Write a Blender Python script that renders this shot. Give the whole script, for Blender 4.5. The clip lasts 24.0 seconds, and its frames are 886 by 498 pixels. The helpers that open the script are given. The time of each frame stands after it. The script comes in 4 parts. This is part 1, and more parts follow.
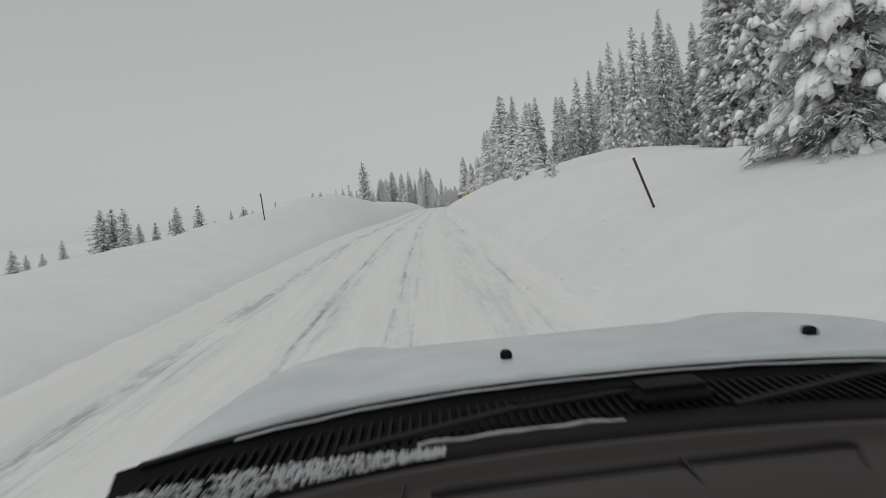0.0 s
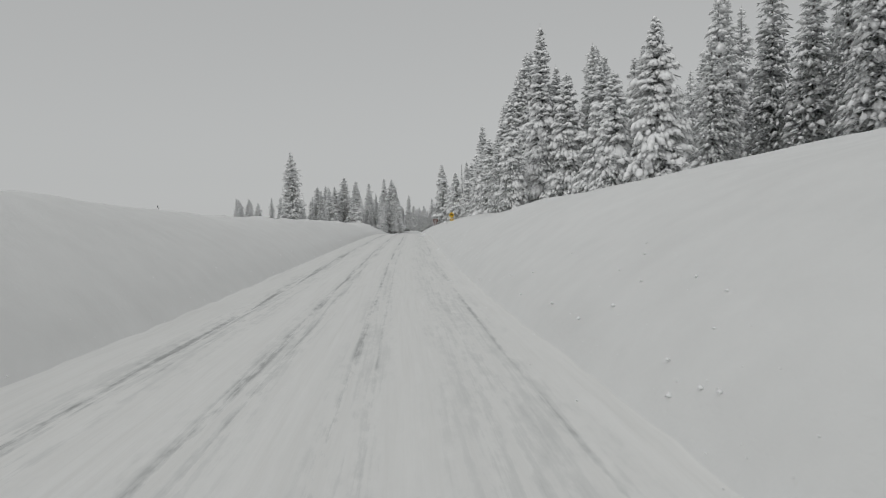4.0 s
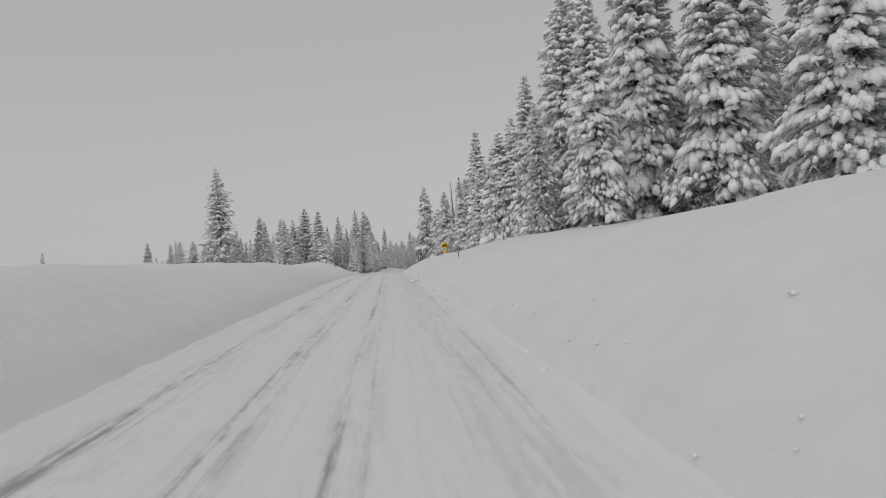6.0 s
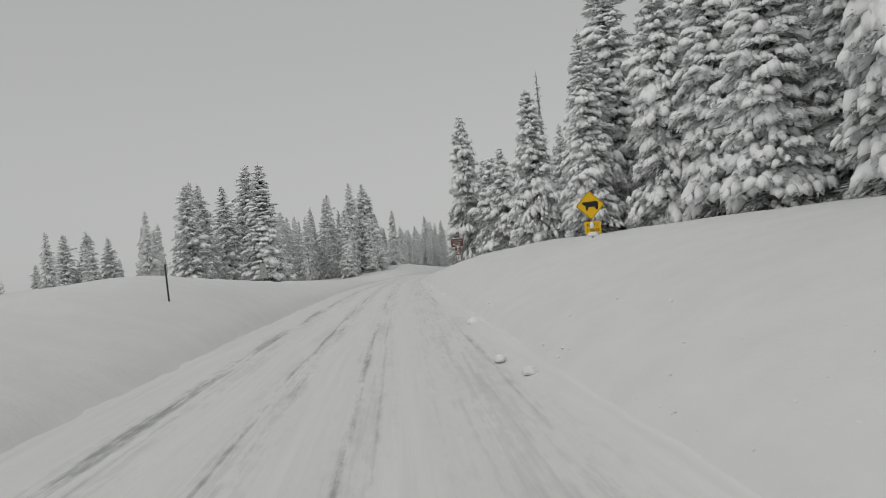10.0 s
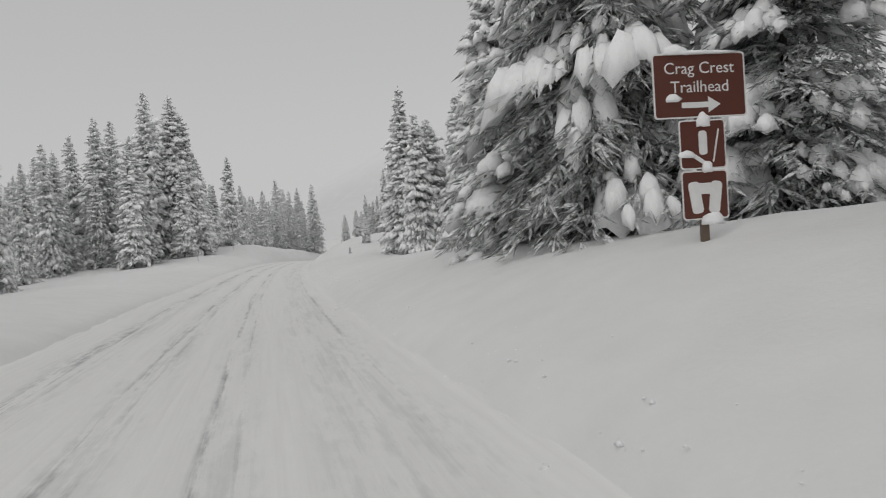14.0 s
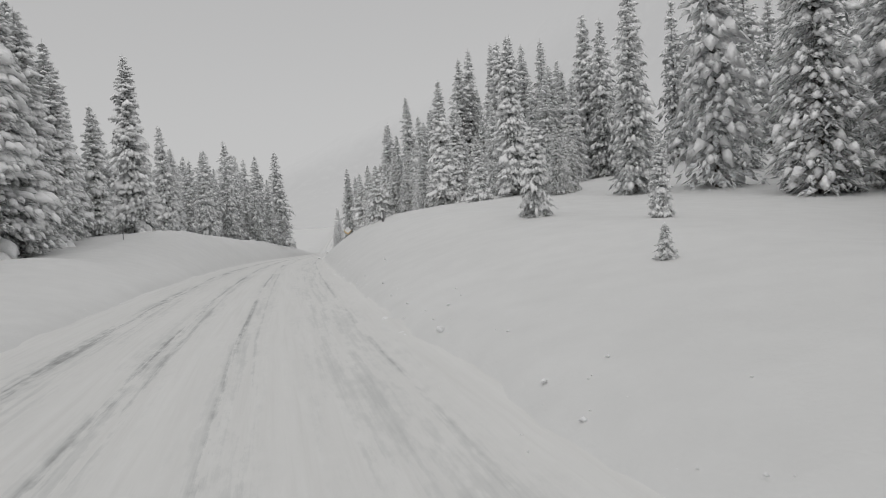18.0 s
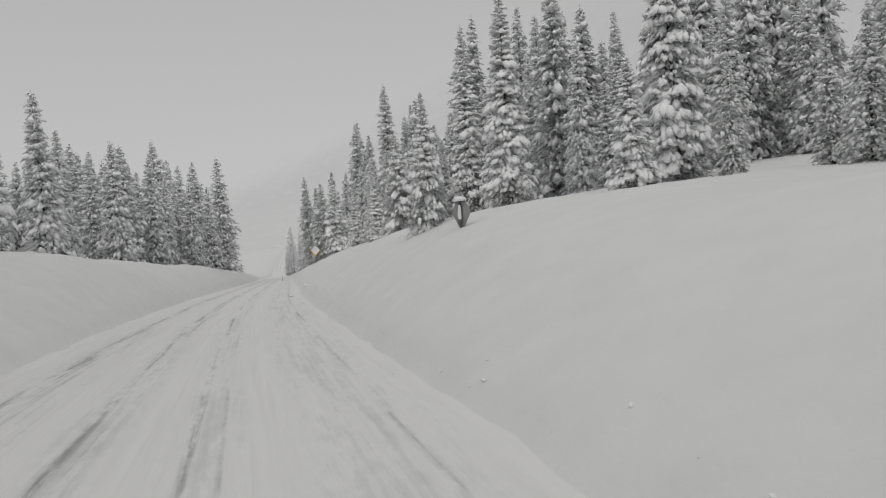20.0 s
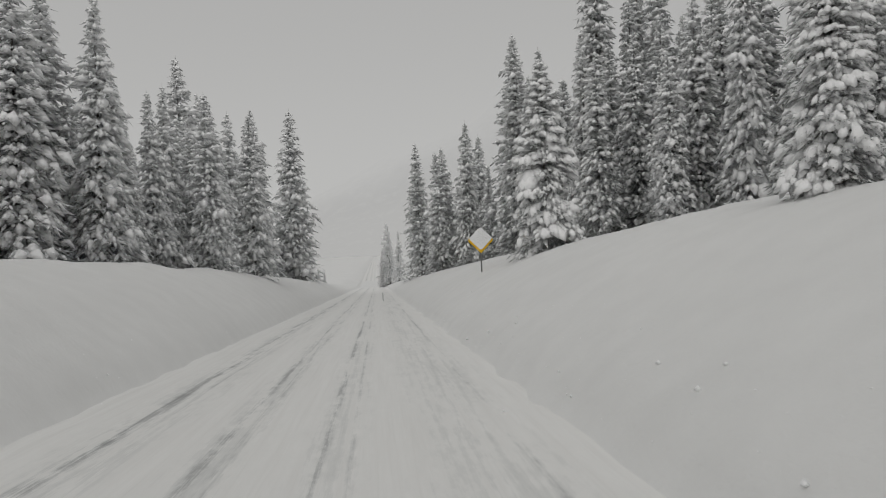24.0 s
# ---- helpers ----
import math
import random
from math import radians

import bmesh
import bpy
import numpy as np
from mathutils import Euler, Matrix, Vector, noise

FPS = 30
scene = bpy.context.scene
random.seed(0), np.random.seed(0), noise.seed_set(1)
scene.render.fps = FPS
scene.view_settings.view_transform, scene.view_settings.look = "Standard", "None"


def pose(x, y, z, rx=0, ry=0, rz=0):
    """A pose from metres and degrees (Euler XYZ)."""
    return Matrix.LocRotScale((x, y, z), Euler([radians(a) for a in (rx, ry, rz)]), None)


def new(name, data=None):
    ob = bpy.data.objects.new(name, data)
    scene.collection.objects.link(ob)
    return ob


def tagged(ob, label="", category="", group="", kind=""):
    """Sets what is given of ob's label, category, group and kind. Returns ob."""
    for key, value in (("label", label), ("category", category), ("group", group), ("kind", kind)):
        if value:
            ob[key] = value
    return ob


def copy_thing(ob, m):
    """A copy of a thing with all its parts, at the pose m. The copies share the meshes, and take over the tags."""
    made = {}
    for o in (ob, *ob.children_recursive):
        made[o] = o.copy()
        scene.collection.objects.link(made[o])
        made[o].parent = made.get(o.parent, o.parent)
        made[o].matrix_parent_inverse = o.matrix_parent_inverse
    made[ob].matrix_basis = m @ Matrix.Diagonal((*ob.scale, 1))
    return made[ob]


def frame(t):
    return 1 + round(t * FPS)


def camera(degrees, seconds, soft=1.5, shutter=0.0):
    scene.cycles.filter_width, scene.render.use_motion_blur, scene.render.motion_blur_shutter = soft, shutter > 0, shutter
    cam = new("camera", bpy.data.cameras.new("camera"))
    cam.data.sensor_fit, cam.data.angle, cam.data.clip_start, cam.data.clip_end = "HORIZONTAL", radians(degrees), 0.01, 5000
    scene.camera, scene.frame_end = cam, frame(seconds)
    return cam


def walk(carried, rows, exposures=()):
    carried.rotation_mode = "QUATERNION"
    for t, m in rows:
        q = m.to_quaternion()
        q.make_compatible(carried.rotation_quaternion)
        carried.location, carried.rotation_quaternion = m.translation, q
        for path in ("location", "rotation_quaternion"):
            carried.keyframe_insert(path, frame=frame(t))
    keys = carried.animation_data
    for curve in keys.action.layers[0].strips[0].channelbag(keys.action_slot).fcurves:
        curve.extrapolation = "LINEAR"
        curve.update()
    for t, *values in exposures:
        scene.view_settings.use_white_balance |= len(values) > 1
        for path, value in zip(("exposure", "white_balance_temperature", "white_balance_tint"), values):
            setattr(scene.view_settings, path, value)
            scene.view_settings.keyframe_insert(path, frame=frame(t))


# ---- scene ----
# ---- camera ----
cam = camera(66.0, 24.0, soft=0.65, shutter=0.05)
PATH = [
    (0.0, pose(5.297, -67.924, 0.561, 86.729, 5.309, 3.594)),
    (0.5, pose(4.667, -60.446, 0.765, 86.687, 4.270, 2.713)),
    (1.0, pose(4.019, -52.982, 0.979, 86.991, 3.661, 2.662)),
    (1.5, pose(3.399, -45.545, 1.187, 87.527, 3.465, 2.223)),
    (2.0, pose(2.782, -38.082, 1.355, 87.887, 3.243, 1.772)),
    (2.5, pose(2.192, -30.565, 1.468, 87.687, 2.909, 1.372)),
    (3.0, pose(1.628, -22.991, 1.543, 87.721, 2.205, 1.116)),
    (3.5, pose(1.080, -15.366, 1.597, 87.982, 1.502, 0.872)),
    (4.0, pose(0.541, -7.700, 1.642, 88.461, 1.170, 0.509)),
    (4.5, pose(-0.000, 0.000, 1.694, 89.149, 1.579, -0.103)),
    (5.0, pose(-0.552, 7.726, 1.767, 90.040, 3.101, -1.096)),
    (5.5, pose(-1.082, 15.425, 1.875, 90.922, 3.953, -1.318)),
    (6.0, pose(-1.554, 23.066, 2.020, 91.235, 4.135, -1.476)),
    (6.5, pose(-1.958, 30.659, 2.191, 91.049, 3.997, -1.360)),
    (7.0, pose(-2.334, 38.253, 2.360, 90.997, 4.307, -1.183)),
    (7.5, pose(-2.701, 45.867, 2.506, 90.986, 5.226, -0.518)),
    (8.0, pose(-3.084, 53.484, 2.641, 90.551, 5.556, -0.135)),
    (8.5, pose(-3.497, 61.106, 2.771, 89.962, 5.598, -0.111)),
    (9.0, pose(-3.904, 68.796, 2.889, 90.236, 5.556, 0.072)),
    (9.5, pose(-4.321, 76.531, 2.973, 90.458, 5.690, -0.227)),
    (10.0, pose(-4.769, 84.325, 3.014, 90.507, 5.692, -0.618)),
    (10.5, pose(-5.278, 92.100, 3.023, 90.339, 5.652, -0.876)),
    (11.0, pose(-5.729, 99.745, 3.006, 89.850, 5.113, -0.791)),
    (11.5, pose(-6.134, 107.254, 2.970, 89.214, 4.327, -0.829)),
    (12.0, pose(-6.503, 114.623, 2.918, 88.607, 3.545, -1.453)),
    (12.5, pose(-6.846, 121.845, 2.849, 88.203, 3.018, -3.126)),
    (13.0, pose(-7.173, 128.917, 2.761, 88.177, 2.996, -6.314)),
    (13.5, pose(-7.527, 135.916, 2.654, 88.803, 3.464, -11.182)),
    (14.0, pose(-7.781, 142.787, 2.535, 88.112, 3.844, -13.625)),
    (14.5, pose(-7.943, 149.586, 2.423, 87.981, 4.219, -14.809)),
    (15.0, pose(-8.090, 156.362, 2.305, 89.002, 3.965, -14.627)),
    (15.5, pose(-8.210, 163.137, 2.187, 89.040, 4.081, -15.321)),
    (16.0, pose(-8.248, 169.826, 2.056, 88.789, 3.526, -15.567)),
    (16.5, pose(-8.181, 176.300, 1.919, 88.117, 3.049, -15.669)),
    (17.0, pose(-8.106, 182.562, 1.794, 87.601, 3.195, -15.864)),
    (17.5, pose(-8.064, 188.634, 1.689, 87.088, 3.650, -16.465)),
    (18.0, pose(-7.902, 194.560, 1.616, 87.097, 3.858, -17.498)),
    (18.5, pose(-7.638, 200.367, 1.560, 87.433, 3.918, -18.761)),
    (19.0, pose(-7.285, 206.080, 1.508, 87.903, 3.929, -20.055)),
    (19.5, pose(-6.861, 211.726, 1.448, 88.315, 3.990, -21.178)),
    (20.0, pose(-6.381, 217.330, 1.368, 88.474, 4.201, -21.928)),
    (20.5, pose(-5.867, 222.919, 1.260, 89.222, 4.185, -21.520)),
    (21.0, pose(-5.309, 228.490, 1.124, 89.804, 4.467, -20.338)),
    (21.5, pose(-4.719, 234.072, 0.965, 89.654, 4.514, -17.296)),
    (22.0, pose(-4.069, 239.680, 0.789, 89.586, 3.652, -15.114)),
    (22.5, pose(-3.355, 245.270, 0.596, 89.484, 2.881, -14.524)),
    (23.0, pose(-2.597, 250.821, 0.391, 89.846, 2.156, -14.222)),
    (23.5, pose(-1.733, 256.478, 0.184, 89.904, 2.144, -14.371)),
    (24.0, pose(-0.791, 262.160, -0.017, 89.932, 2.587, -14.650)),
]
walk(cam, PATH, ((0.0, 0.0, 6450, 7), (5.0, 0.0, 6460, 8), (10.0, 0.0, 6520, 8), (12.5, 0.13, 6530, 10), (19.5, 0.13, 6520, 10), (21.0, -0.02, 6590, 9), (24.0, -0.02, 6610, 9)))

# ---- light: a bright overcast sky, brighter overhead, with a wide weak sun behind the cloud ----
world = bpy.data.worlds.new("overcast_sky")
scene.world = world
world.use_nodes = True
wt = world.node_tree
wt.nodes.clear()
w_out = wt.nodes.new("ShaderNodeOutputWorld")
w_bg = wt.nodes.new("ShaderNodeBackground")
w_sky = wt.nodes.new("ShaderNodeTexSky")
w_sky.sky_type, w_sky.sun_disc = "NISHITA", False
w_sky.sun_elevation, w_sky.sun_rotation = radians(38), radians(200)
w_grey = wt.nodes.new("ShaderNodeHueSaturation")
w_grey.inputs["Saturation"].default_value = 0.06
w_grey.inputs["Value"].default_value = 0.10
w_co = wt.nodes.new("ShaderNodeTexCoord")
w_sep = wt.nodes.new("ShaderNodeSeparateXYZ")
w_ramp = wt.nodes.new("ShaderNodeValToRGB")
w_ramp.color_ramp.elements[0].position, w_ramp.color_ramp.elements[0].color = 0.0, (0.462, 0.463, 0.463, 1)
w_ramp.color_ramp.elements[1].position, w_ramp.color_ramp.elements[1].color = 1.0, (0.56, 0.56, 0.565, 1)
mid_sky = w_ramp.color_ramp.elements.new(0.45)
mid_sky.color = (0.425, 0.425, 0.427, 1)
w_ramp.color_ramp.interpolation = "EASE"
w_mix = wt.nodes.new("ShaderNodeMixRGB")
w_mix.inputs[0].default_value = 0.12
wt.links.new(w_co.outputs["Generated"], w_sep.inputs[0])
wt.links.new(w_sep.outputs["Z"], w_ramp.inputs[0])
wt.links.new(w_sky.outputs[0], w_grey.inputs["Color"])
wt.links.new(w_ramp.outputs[0], w_mix.inputs[1])
wt.links.new(w_grey.outputs[0], w_mix.inputs[2])
wt.links.new(w_mix.outputs[0], w_bg.inputs[0])
wt.links.new(w_bg.outputs[0], w_out.inputs[0])
sun = new("sun", bpy.data.lights.new("sun", "SUN"))
sun.data.energy, sun.data.angle, sun.data.color = 0.5, radians(60), (1.0, 0.985, 0.96)
sun.matrix_world = pose(0, 0, 60, 40, 0, -30)

# ---- materials ----
def mat(name, rough=0.6):
    m = bpy.data.materials.new(name)
    m.use_nodes = True
    b = m.node_tree.nodes["Principled BSDF"]
    b.inputs["Roughness"].default_value = rough
    return m, m.node_tree, b


def node(tree, kind, **values):
    n = tree.nodes.new(kind)
    for key, value in values.items():
        n.inputs[key].default_value = value
    return n


def noise_node(tree, scale, detail=4.0, rough=0.55, vector=None):
    n = node(tree, "ShaderNodeTexNoise", Scale=scale, Detail=detail, Roughness=rough)
    if vector is not None:
        tree.links.new(vector, n.inputs["Vector"])
    return n.outputs["Fac"]


def ramp(tree, fac, stops):
    n = tree.nodes.new("ShaderNodeValToRGB")
    while len(n.color_ramp.elements) < len(stops):
        n.color_ramp.elements.new(0.5)
    for e, (p, c) in zip(n.color_ramp.elements, stops):
        e.position, e.color = p, (*c, 1)
    tree.links.new(fac, n.inputs[0])
    return n.outputs[0]


def math_node(tree, op, a, b=0.5, c=None):
    n = tree.nodes.new("ShaderNodeMath")
    n.operation = op
    for i, v in enumerate((a, b, c)):
        if v is None:
            continue
        if isinstance(v, (int, float)):
            n.inputs[i].default_value = v
        else:
            tree.links.new(v, n.inputs[i])
    return n.outputs[0]


def mix_col(tree, fac, a, b):
    n = tree.nodes.new("ShaderNodeMixRGB")
    for i, v in enumerate((fac, a, b)):
        if isinstance(v, (int, float)):
            n.inputs[i].default_value = v
        elif isinstance(v, tuple):
            n.inputs[i].default_value = (*v, 1)
        else:
            tree.links.new(v, n.inputs[i])
    return n.outputs[0]


def bump(tree, b, height, strength, distance):
    n = node(tree, "ShaderNodeBump", Strength=strength, Distance=distance)
    tree.links.new(height, n.inputs["Height"])
    tree.links.new(n.outputs[0], b.inputs["Normal"])


def place_vec(tree, scale=(1, 1, 1), source="Object"):
    c = tree.nodes.new("ShaderNodeTexCoord")
    m = tree.nodes.new("ShaderNodeMapping")
    m.inputs["Scale"].default_value = scale
    tree.links.new(c.outputs[source], m.inputs["Vector"])
    return m.outputs[0]


def snow_mat(name, tone, fine, lump):
    m, t, b = mat(name, 0.7)
    v = place_vec(t)
    n1, n2, n3 = noise_node(t, fine, 5, 0.6, v), noise_node(t, lump, 4, 0.5, v), noise_node(t, 0.12, 3, 0.5, v)
    k = math_node(t, "ADD", math_node(t, "MULTIPLY", n2, 0.6), math_node(t, "MULTIPLY", n3, 0.4))
    t.links.new(ramp(t, k, [(0.3, tuple(c * 0.93 for c in tone)), (0.65, tone)]), b.inputs["Base Color"])
    h = math_node(t, "ADD", math_node(t, "MULTIPLY", n1, 0.25), n2)
    bump(t, b, h, 0.5 if lump < 3 else 0.55, 0.08 if lump < 3 else 0.09)
    b.inputs["Specular IOR Level"].default_value = 0.25
    return m


SNOW = snow_mat("fresh_snow", (0.785, 0.788, 0.782), 14.0, 1.3)
TREE_SNOW = snow_mat("snow_on_boughs", (0.95, 0.955, 0.96), 22.0, 5.0)

# snow on boughs, with needle tips showing through here and there
BOUGH_SNOW, t, b = mat("snow_on_needles", 0.75)
v = place_vec(t)
n1, n2, n3 = noise_node(t, 16.0, 4, 0.65, v), noise_node(t, 5.0, 3, 0.5, v), noise_node(t, 38.0, 3, 0.7, v)
poke = math_node(t, "ADD", math_node(t, "MULTIPLY", n3, 0.65), math_node(t, "MULTIPLY", n2, 0.35))
t.links.new(mix_col(t, ramp(t, poke, [(0.60, (0, 0, 0)), (0.70, (0.6, 0.6, 0.6))]), (0.985, 0.987, 0.99), (0.30, 0.31, 0.29)), b.inputs["Base Color"])
bump(t, b, math_node(t, "ADD", math_node(t, "MULTIPLY", n1, 0.6), n2), 0.45, 0.08)
b.inputs["Specular IOR Level"].default_value = 0.2

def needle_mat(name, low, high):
    """Dark green needles flecked pale with frost: more pale where low and high are lower."""
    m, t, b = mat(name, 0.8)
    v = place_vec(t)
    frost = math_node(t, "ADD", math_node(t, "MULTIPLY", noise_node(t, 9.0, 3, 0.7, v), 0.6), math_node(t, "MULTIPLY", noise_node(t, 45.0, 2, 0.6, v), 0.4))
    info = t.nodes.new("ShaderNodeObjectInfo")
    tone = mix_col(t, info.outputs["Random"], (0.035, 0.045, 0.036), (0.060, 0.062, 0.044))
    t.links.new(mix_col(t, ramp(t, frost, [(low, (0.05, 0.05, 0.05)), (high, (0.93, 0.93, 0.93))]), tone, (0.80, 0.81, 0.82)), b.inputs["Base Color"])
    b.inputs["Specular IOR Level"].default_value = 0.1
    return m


NEEDLES = needle_mat("frosted_needles", 0.40, 0.565)
# paleness beyond the frost: distance haze painted into the needle colour
HAZED = needle_mat("haze_paled_needles", 0.36, 0.52)

BARK, t, b = mat("grey_bark", 0.9)
v = place_vec(t, (6, 6, 1.2))
k = noise_node(t, 3.0, 6, 0.65, v)
t.links.new(ramp(t, k, [(0.35, (0.045, 0.038, 0.032)), (0.55, (0.13, 0.115, 0.10)), (0.72, (0.55, 0.55, 0.55))]), b.inputs["Base Color"])
bump(t, b, k, 0.6, 0.03)

ROAD, t, b = mat("packed_snow_road", 0.55)
uv = t.nodes.new("ShaderNodeTexCoord")
sep = t.nodes.new("ShaderNodeSeparateXYZ")
t.links.new(uv.outputs["UV"], sep.inputs[0])
across = sep.outputs["X"]
vs = place_vec(t, (9.0, 0.22, 1), "UV")
vm = place_vec(t, (2.6, 0.22, 1), "UV")
vd = place_vec(t, (7.0, 1.9, 1), "UV")
streak, patch, dashes = noise_node(t, 1.0, 6, 0.62, vs), noise_node(t, 1.0, 4, 0.6, vm), noise_node(t, 1.0, 5, 0.68, vd)
wet = None
for centre, width, depth in ((-3.38, 0.14, 0.85), (-3.05, 0.05, 0.45), (-1.86, 0.07, 0.80), (-1.62, 0.09, 0.5), (-0.64, 0.045, 0.80), (-0.34, 0.03, 0.5), (0.66, 0.07, 0.26), (1.40, 0.05, 0.55), (-3.2, 0.42, 0.34), (-1.75, 0.30, 0.30), (-0.5, 0.28, 0.26), (1.0, 0.50, 0.30)):
    d = math_node(t, "DIVIDE", math_node(t, "SUBTRACT", across, centre), width)
    g = math_node(t, "MULTIPLY", math_node(t, "POWER", 2.718, math_node(t, "MULTIPLY", math_node(t, "MULTIPLY", d, d), -0.5)), depth)
    wet = g if wet is None else math_node(t, "MAXIMUM", wet, g)
k = math_node(t, "ADD", math_node(t, "MULTIPLY", streak, 0.5), math_node(t, "ADD", math_node(t, "MULTIPLY", patch, 0.4), math_node(t, "MULTIPLY", dashes, 0.35)))
k = math_node(t, "MULTIPLY", wet, ramp(t, k, [(0.57, (0, 0, 0)), (0.74, (1, 1, 1))]))
rut = ramp(t, k, [(0.0, (0.77, 0.77, 0.756)), (0.25, (0.655, 0.66, 0.65)), (0.55, (0.44, 0.447, 0.444)), (1.0, (0.235, 0.24, 0.24))])
plain = ramp(t, streak, [(0.35, (0.745, 0.743, 0.728)), (0.6, (0.805, 0.805, 0.792))])
t.links.new(mix_col(t, ramp(t, k, [(0.0, (0, 0, 0)), (0.12, (1, 1, 1))]), plain, rut), b.inputs["Base Color"])
bump(t, b, math_node(t, "SUBTRACT", streak, k), 0.3, 0.03)


def paint_mat(name, colour, rough=0.5, metal=0.0, wear=0.12):
    m, t, b = mat(name, rough)
    v = place_vec(t)
    k = noise_node(t, 6.0, 5, 0.6, v)
    t.links.new(ramp(t, k, [(0.3, tuple(c * (1 - wear) for c in colour)), (0.7, colour)]), b.inputs["Base Color"])
    b.inputs["Metallic"].default_value = metal
    bump(t, b, noise_node(t, 60.0, 3, 0.6, v), 0.12, 0.004)
    return m


YELLOW = paint_mat("yellow_sign_face", (0.95, 0.57, 0.008), 0.4)
BROWN = paint_mat("brown_sign_face", (0.105, 0.028, 0.016), 0.5)
WHITE = paint_mat("white_sign_ink", (0.78, 0.78, 0.77), 0.5)
BLACK = paint_mat("black_ink", (0.012, 0.012, 0.012), 0.5)
SIGN_BACK = paint_mat("dull_aluminium", (0.36, 0.36, 0.36), 0.6, 0.1)
STEEL = paint_mat("galvanised_steel", (0.22, 0.22, 0.215), 0.5, 0.6)
DARK_POST = paint_mat("dark_marker_post", (0.05, 0.048, 0.045), 0.7)
WOOD_POST = paint_mat("weathered_wood", (0.16, 0.12, 0.09), 0.85)

# ---- helpers for meshes ----
def mesh_from(name, verts, faces, material, smooth=False):
    me = bpy.data.meshes.new(name)
    me.from_pydata([tuple(v) for v in verts], [], [tuple(f) for f in faces])
    me.materials.append(material)
    if smooth:
        me.polygons.foreach_set("use_smooth", [True] * len(me.polygons))
    me.update()
    return me


def part(name, me, parent, label=""):
    if isinstance(me, tuple):
        bm, material = me
        data = bpy.data.meshes.new(name)
        bm.to_mesh(data)
        bm.free()
        data.materials.append(material)
        me = data
    ob = new(name, me)
    ob.parent = parent
    return tagged(ob, label)


def box(bm, size, m):
    made = bmesh.ops.create_cube(bm, size=1.0, matrix=m @ Matrix.Diagonal((*size, 1)))
    return made["verts"]


# ---- ground form: the road's line and level, and the snow banks beside it ----
ROAD_KNOTS = ((-67.9, 5.30, -1.19),(-53.0, 4.02, -0.77),(-38.1, 2.78, -0.39),(-23.0, 1.63, -0.21),(-7.7, 0.54, -0.11),(7.7, -0.55, 0.02),(23.1, -1.55, 0.27),(38.3, -2.33, 0.61),(53.5, -3.08, 0.89),(68.8, -3.90, 1.14),(84.3, -4.77, 1.26),(99.7, -5.73, 1.26),(114.6, -6.50, 1.17),(128.9, -7.17, 1.01),(142.8, -7.78, 0.79),(156.4, -8.09, 0.56),(169.8, -8.25, 0.31),(182.6, -8.11, 0.04),(194.6, -7.90, -0.13),(206.1, -7.29, -0.24),(217.3, -6.38, -0.38),(228.5, -5.31, -0.63),(239.7, -4.07, -0.96),(250.8, -2.60, -1.36),(262.2, -0.79, -1.77))
BANK_RIGHT = ((-140, 1.2), (-66, 1.5), (-59, 1.7), (-54, 2.0), (-45, 2.2), (-30, 2.5), (-18, 2.85), (-5, 3.0), (6, 3.0), (16, 2.95), (26, 2.8), (36, 2.35), (46, 2.1), (62, 2.3), (70, 2.0), (86, 1.9), (108, 1.95), (125, 2.05), (137, 2.0), (148, 1.85), (156, 1.6), (166, 1.5), (172, 1.35), (178, 1.02), (191, 0.86), (204, 1.15), (212, 1.6), (218, 2.0), (222, 2.1), (229, 2.55), (237, 2.85), (244, 2.88), (251, 2.78), (262, 2.85), (280, 2.85), (300, 2.7), (340, 2.3), (400, 1.5))
BANK_LEFT = ((-140, 0.6), (-60, 0.75), (-48, 1.1), (-37, 1.5), (-30, 2.0), (-22, 2.5), (-10, 2.9), (0, 2.95), (14, 2.5), (24, 2.25), (36, 2.1), (50, 2.0), (63, 1.9), (72, 1.7), (88, 1.55), (98, 1.55), (104, 2.0), (108, 2.15), (114, 1.85), (121, 1.6), (140, 1.2), (160, 1.0), (172, 0.82), (180, 0.68), (196, 0.52), (207, 0.72), (212, 1.0), (216, 1.2), (221, 1.6), (226, 1.35), (232, 2.0), (240, 2.55), (248, 3.0), (256, 2.9), (276, 2.7), (290, 2.8), (310, 2.65), (345, 2.1), (400, 1.3))
# fall or rise per metre behind the two crests
BEHIND_RIGHT = ((-140, 0.0), (-34, 0.0), (-24, 0.03), (-12, 0.08), (-3, 0.13), (22, 0.12), (36, 0.07), (60, 0.05), (130, 0.04), (165, 0.0), (176, -0.12), (196, -0.12), (208, -0.03), (222, 0.03), (232, 0.06), (245, 0.12), (300, 0.14), (400, 0.1))
BEHIND_LEFT = ((-140, -0.22), (-60, -0.24), (-20, -0.30), (5, -0.26), (30, -0.14), (70, -0.06), (90, -0.03), (130, -0.06), (210, -0.04), (240, 0.0), (400, 0.0))
RIGHT_EDGE, LEFT_EDGE = 1.9, -4.25


def table(rows, y, k=1):
    return np.interp(y, [r[0] for r in rows], [r[k] for r in rows])


def road_x(y):
    y = np.asarray(y, float)
    last = ROAD_KNOTS[-1]
    first = ROAD_KNOTS[0]
    return np.where(y > last[0], last[1] + 0.158 * (y - last[0]), np.where(y < first[0], first[1] - 0.085 * (y - first[0]), table(ROAD_KNOTS, y)))


def road_z(y):
    y = np.asarray(y, float)
    last = ROAD_KNOTS[-1]
    far = np.minimum(np.maximum(y - last[0], 0), 170.0)
    return table(ROAD_KNOTS, y, 2) - 0.042 * far


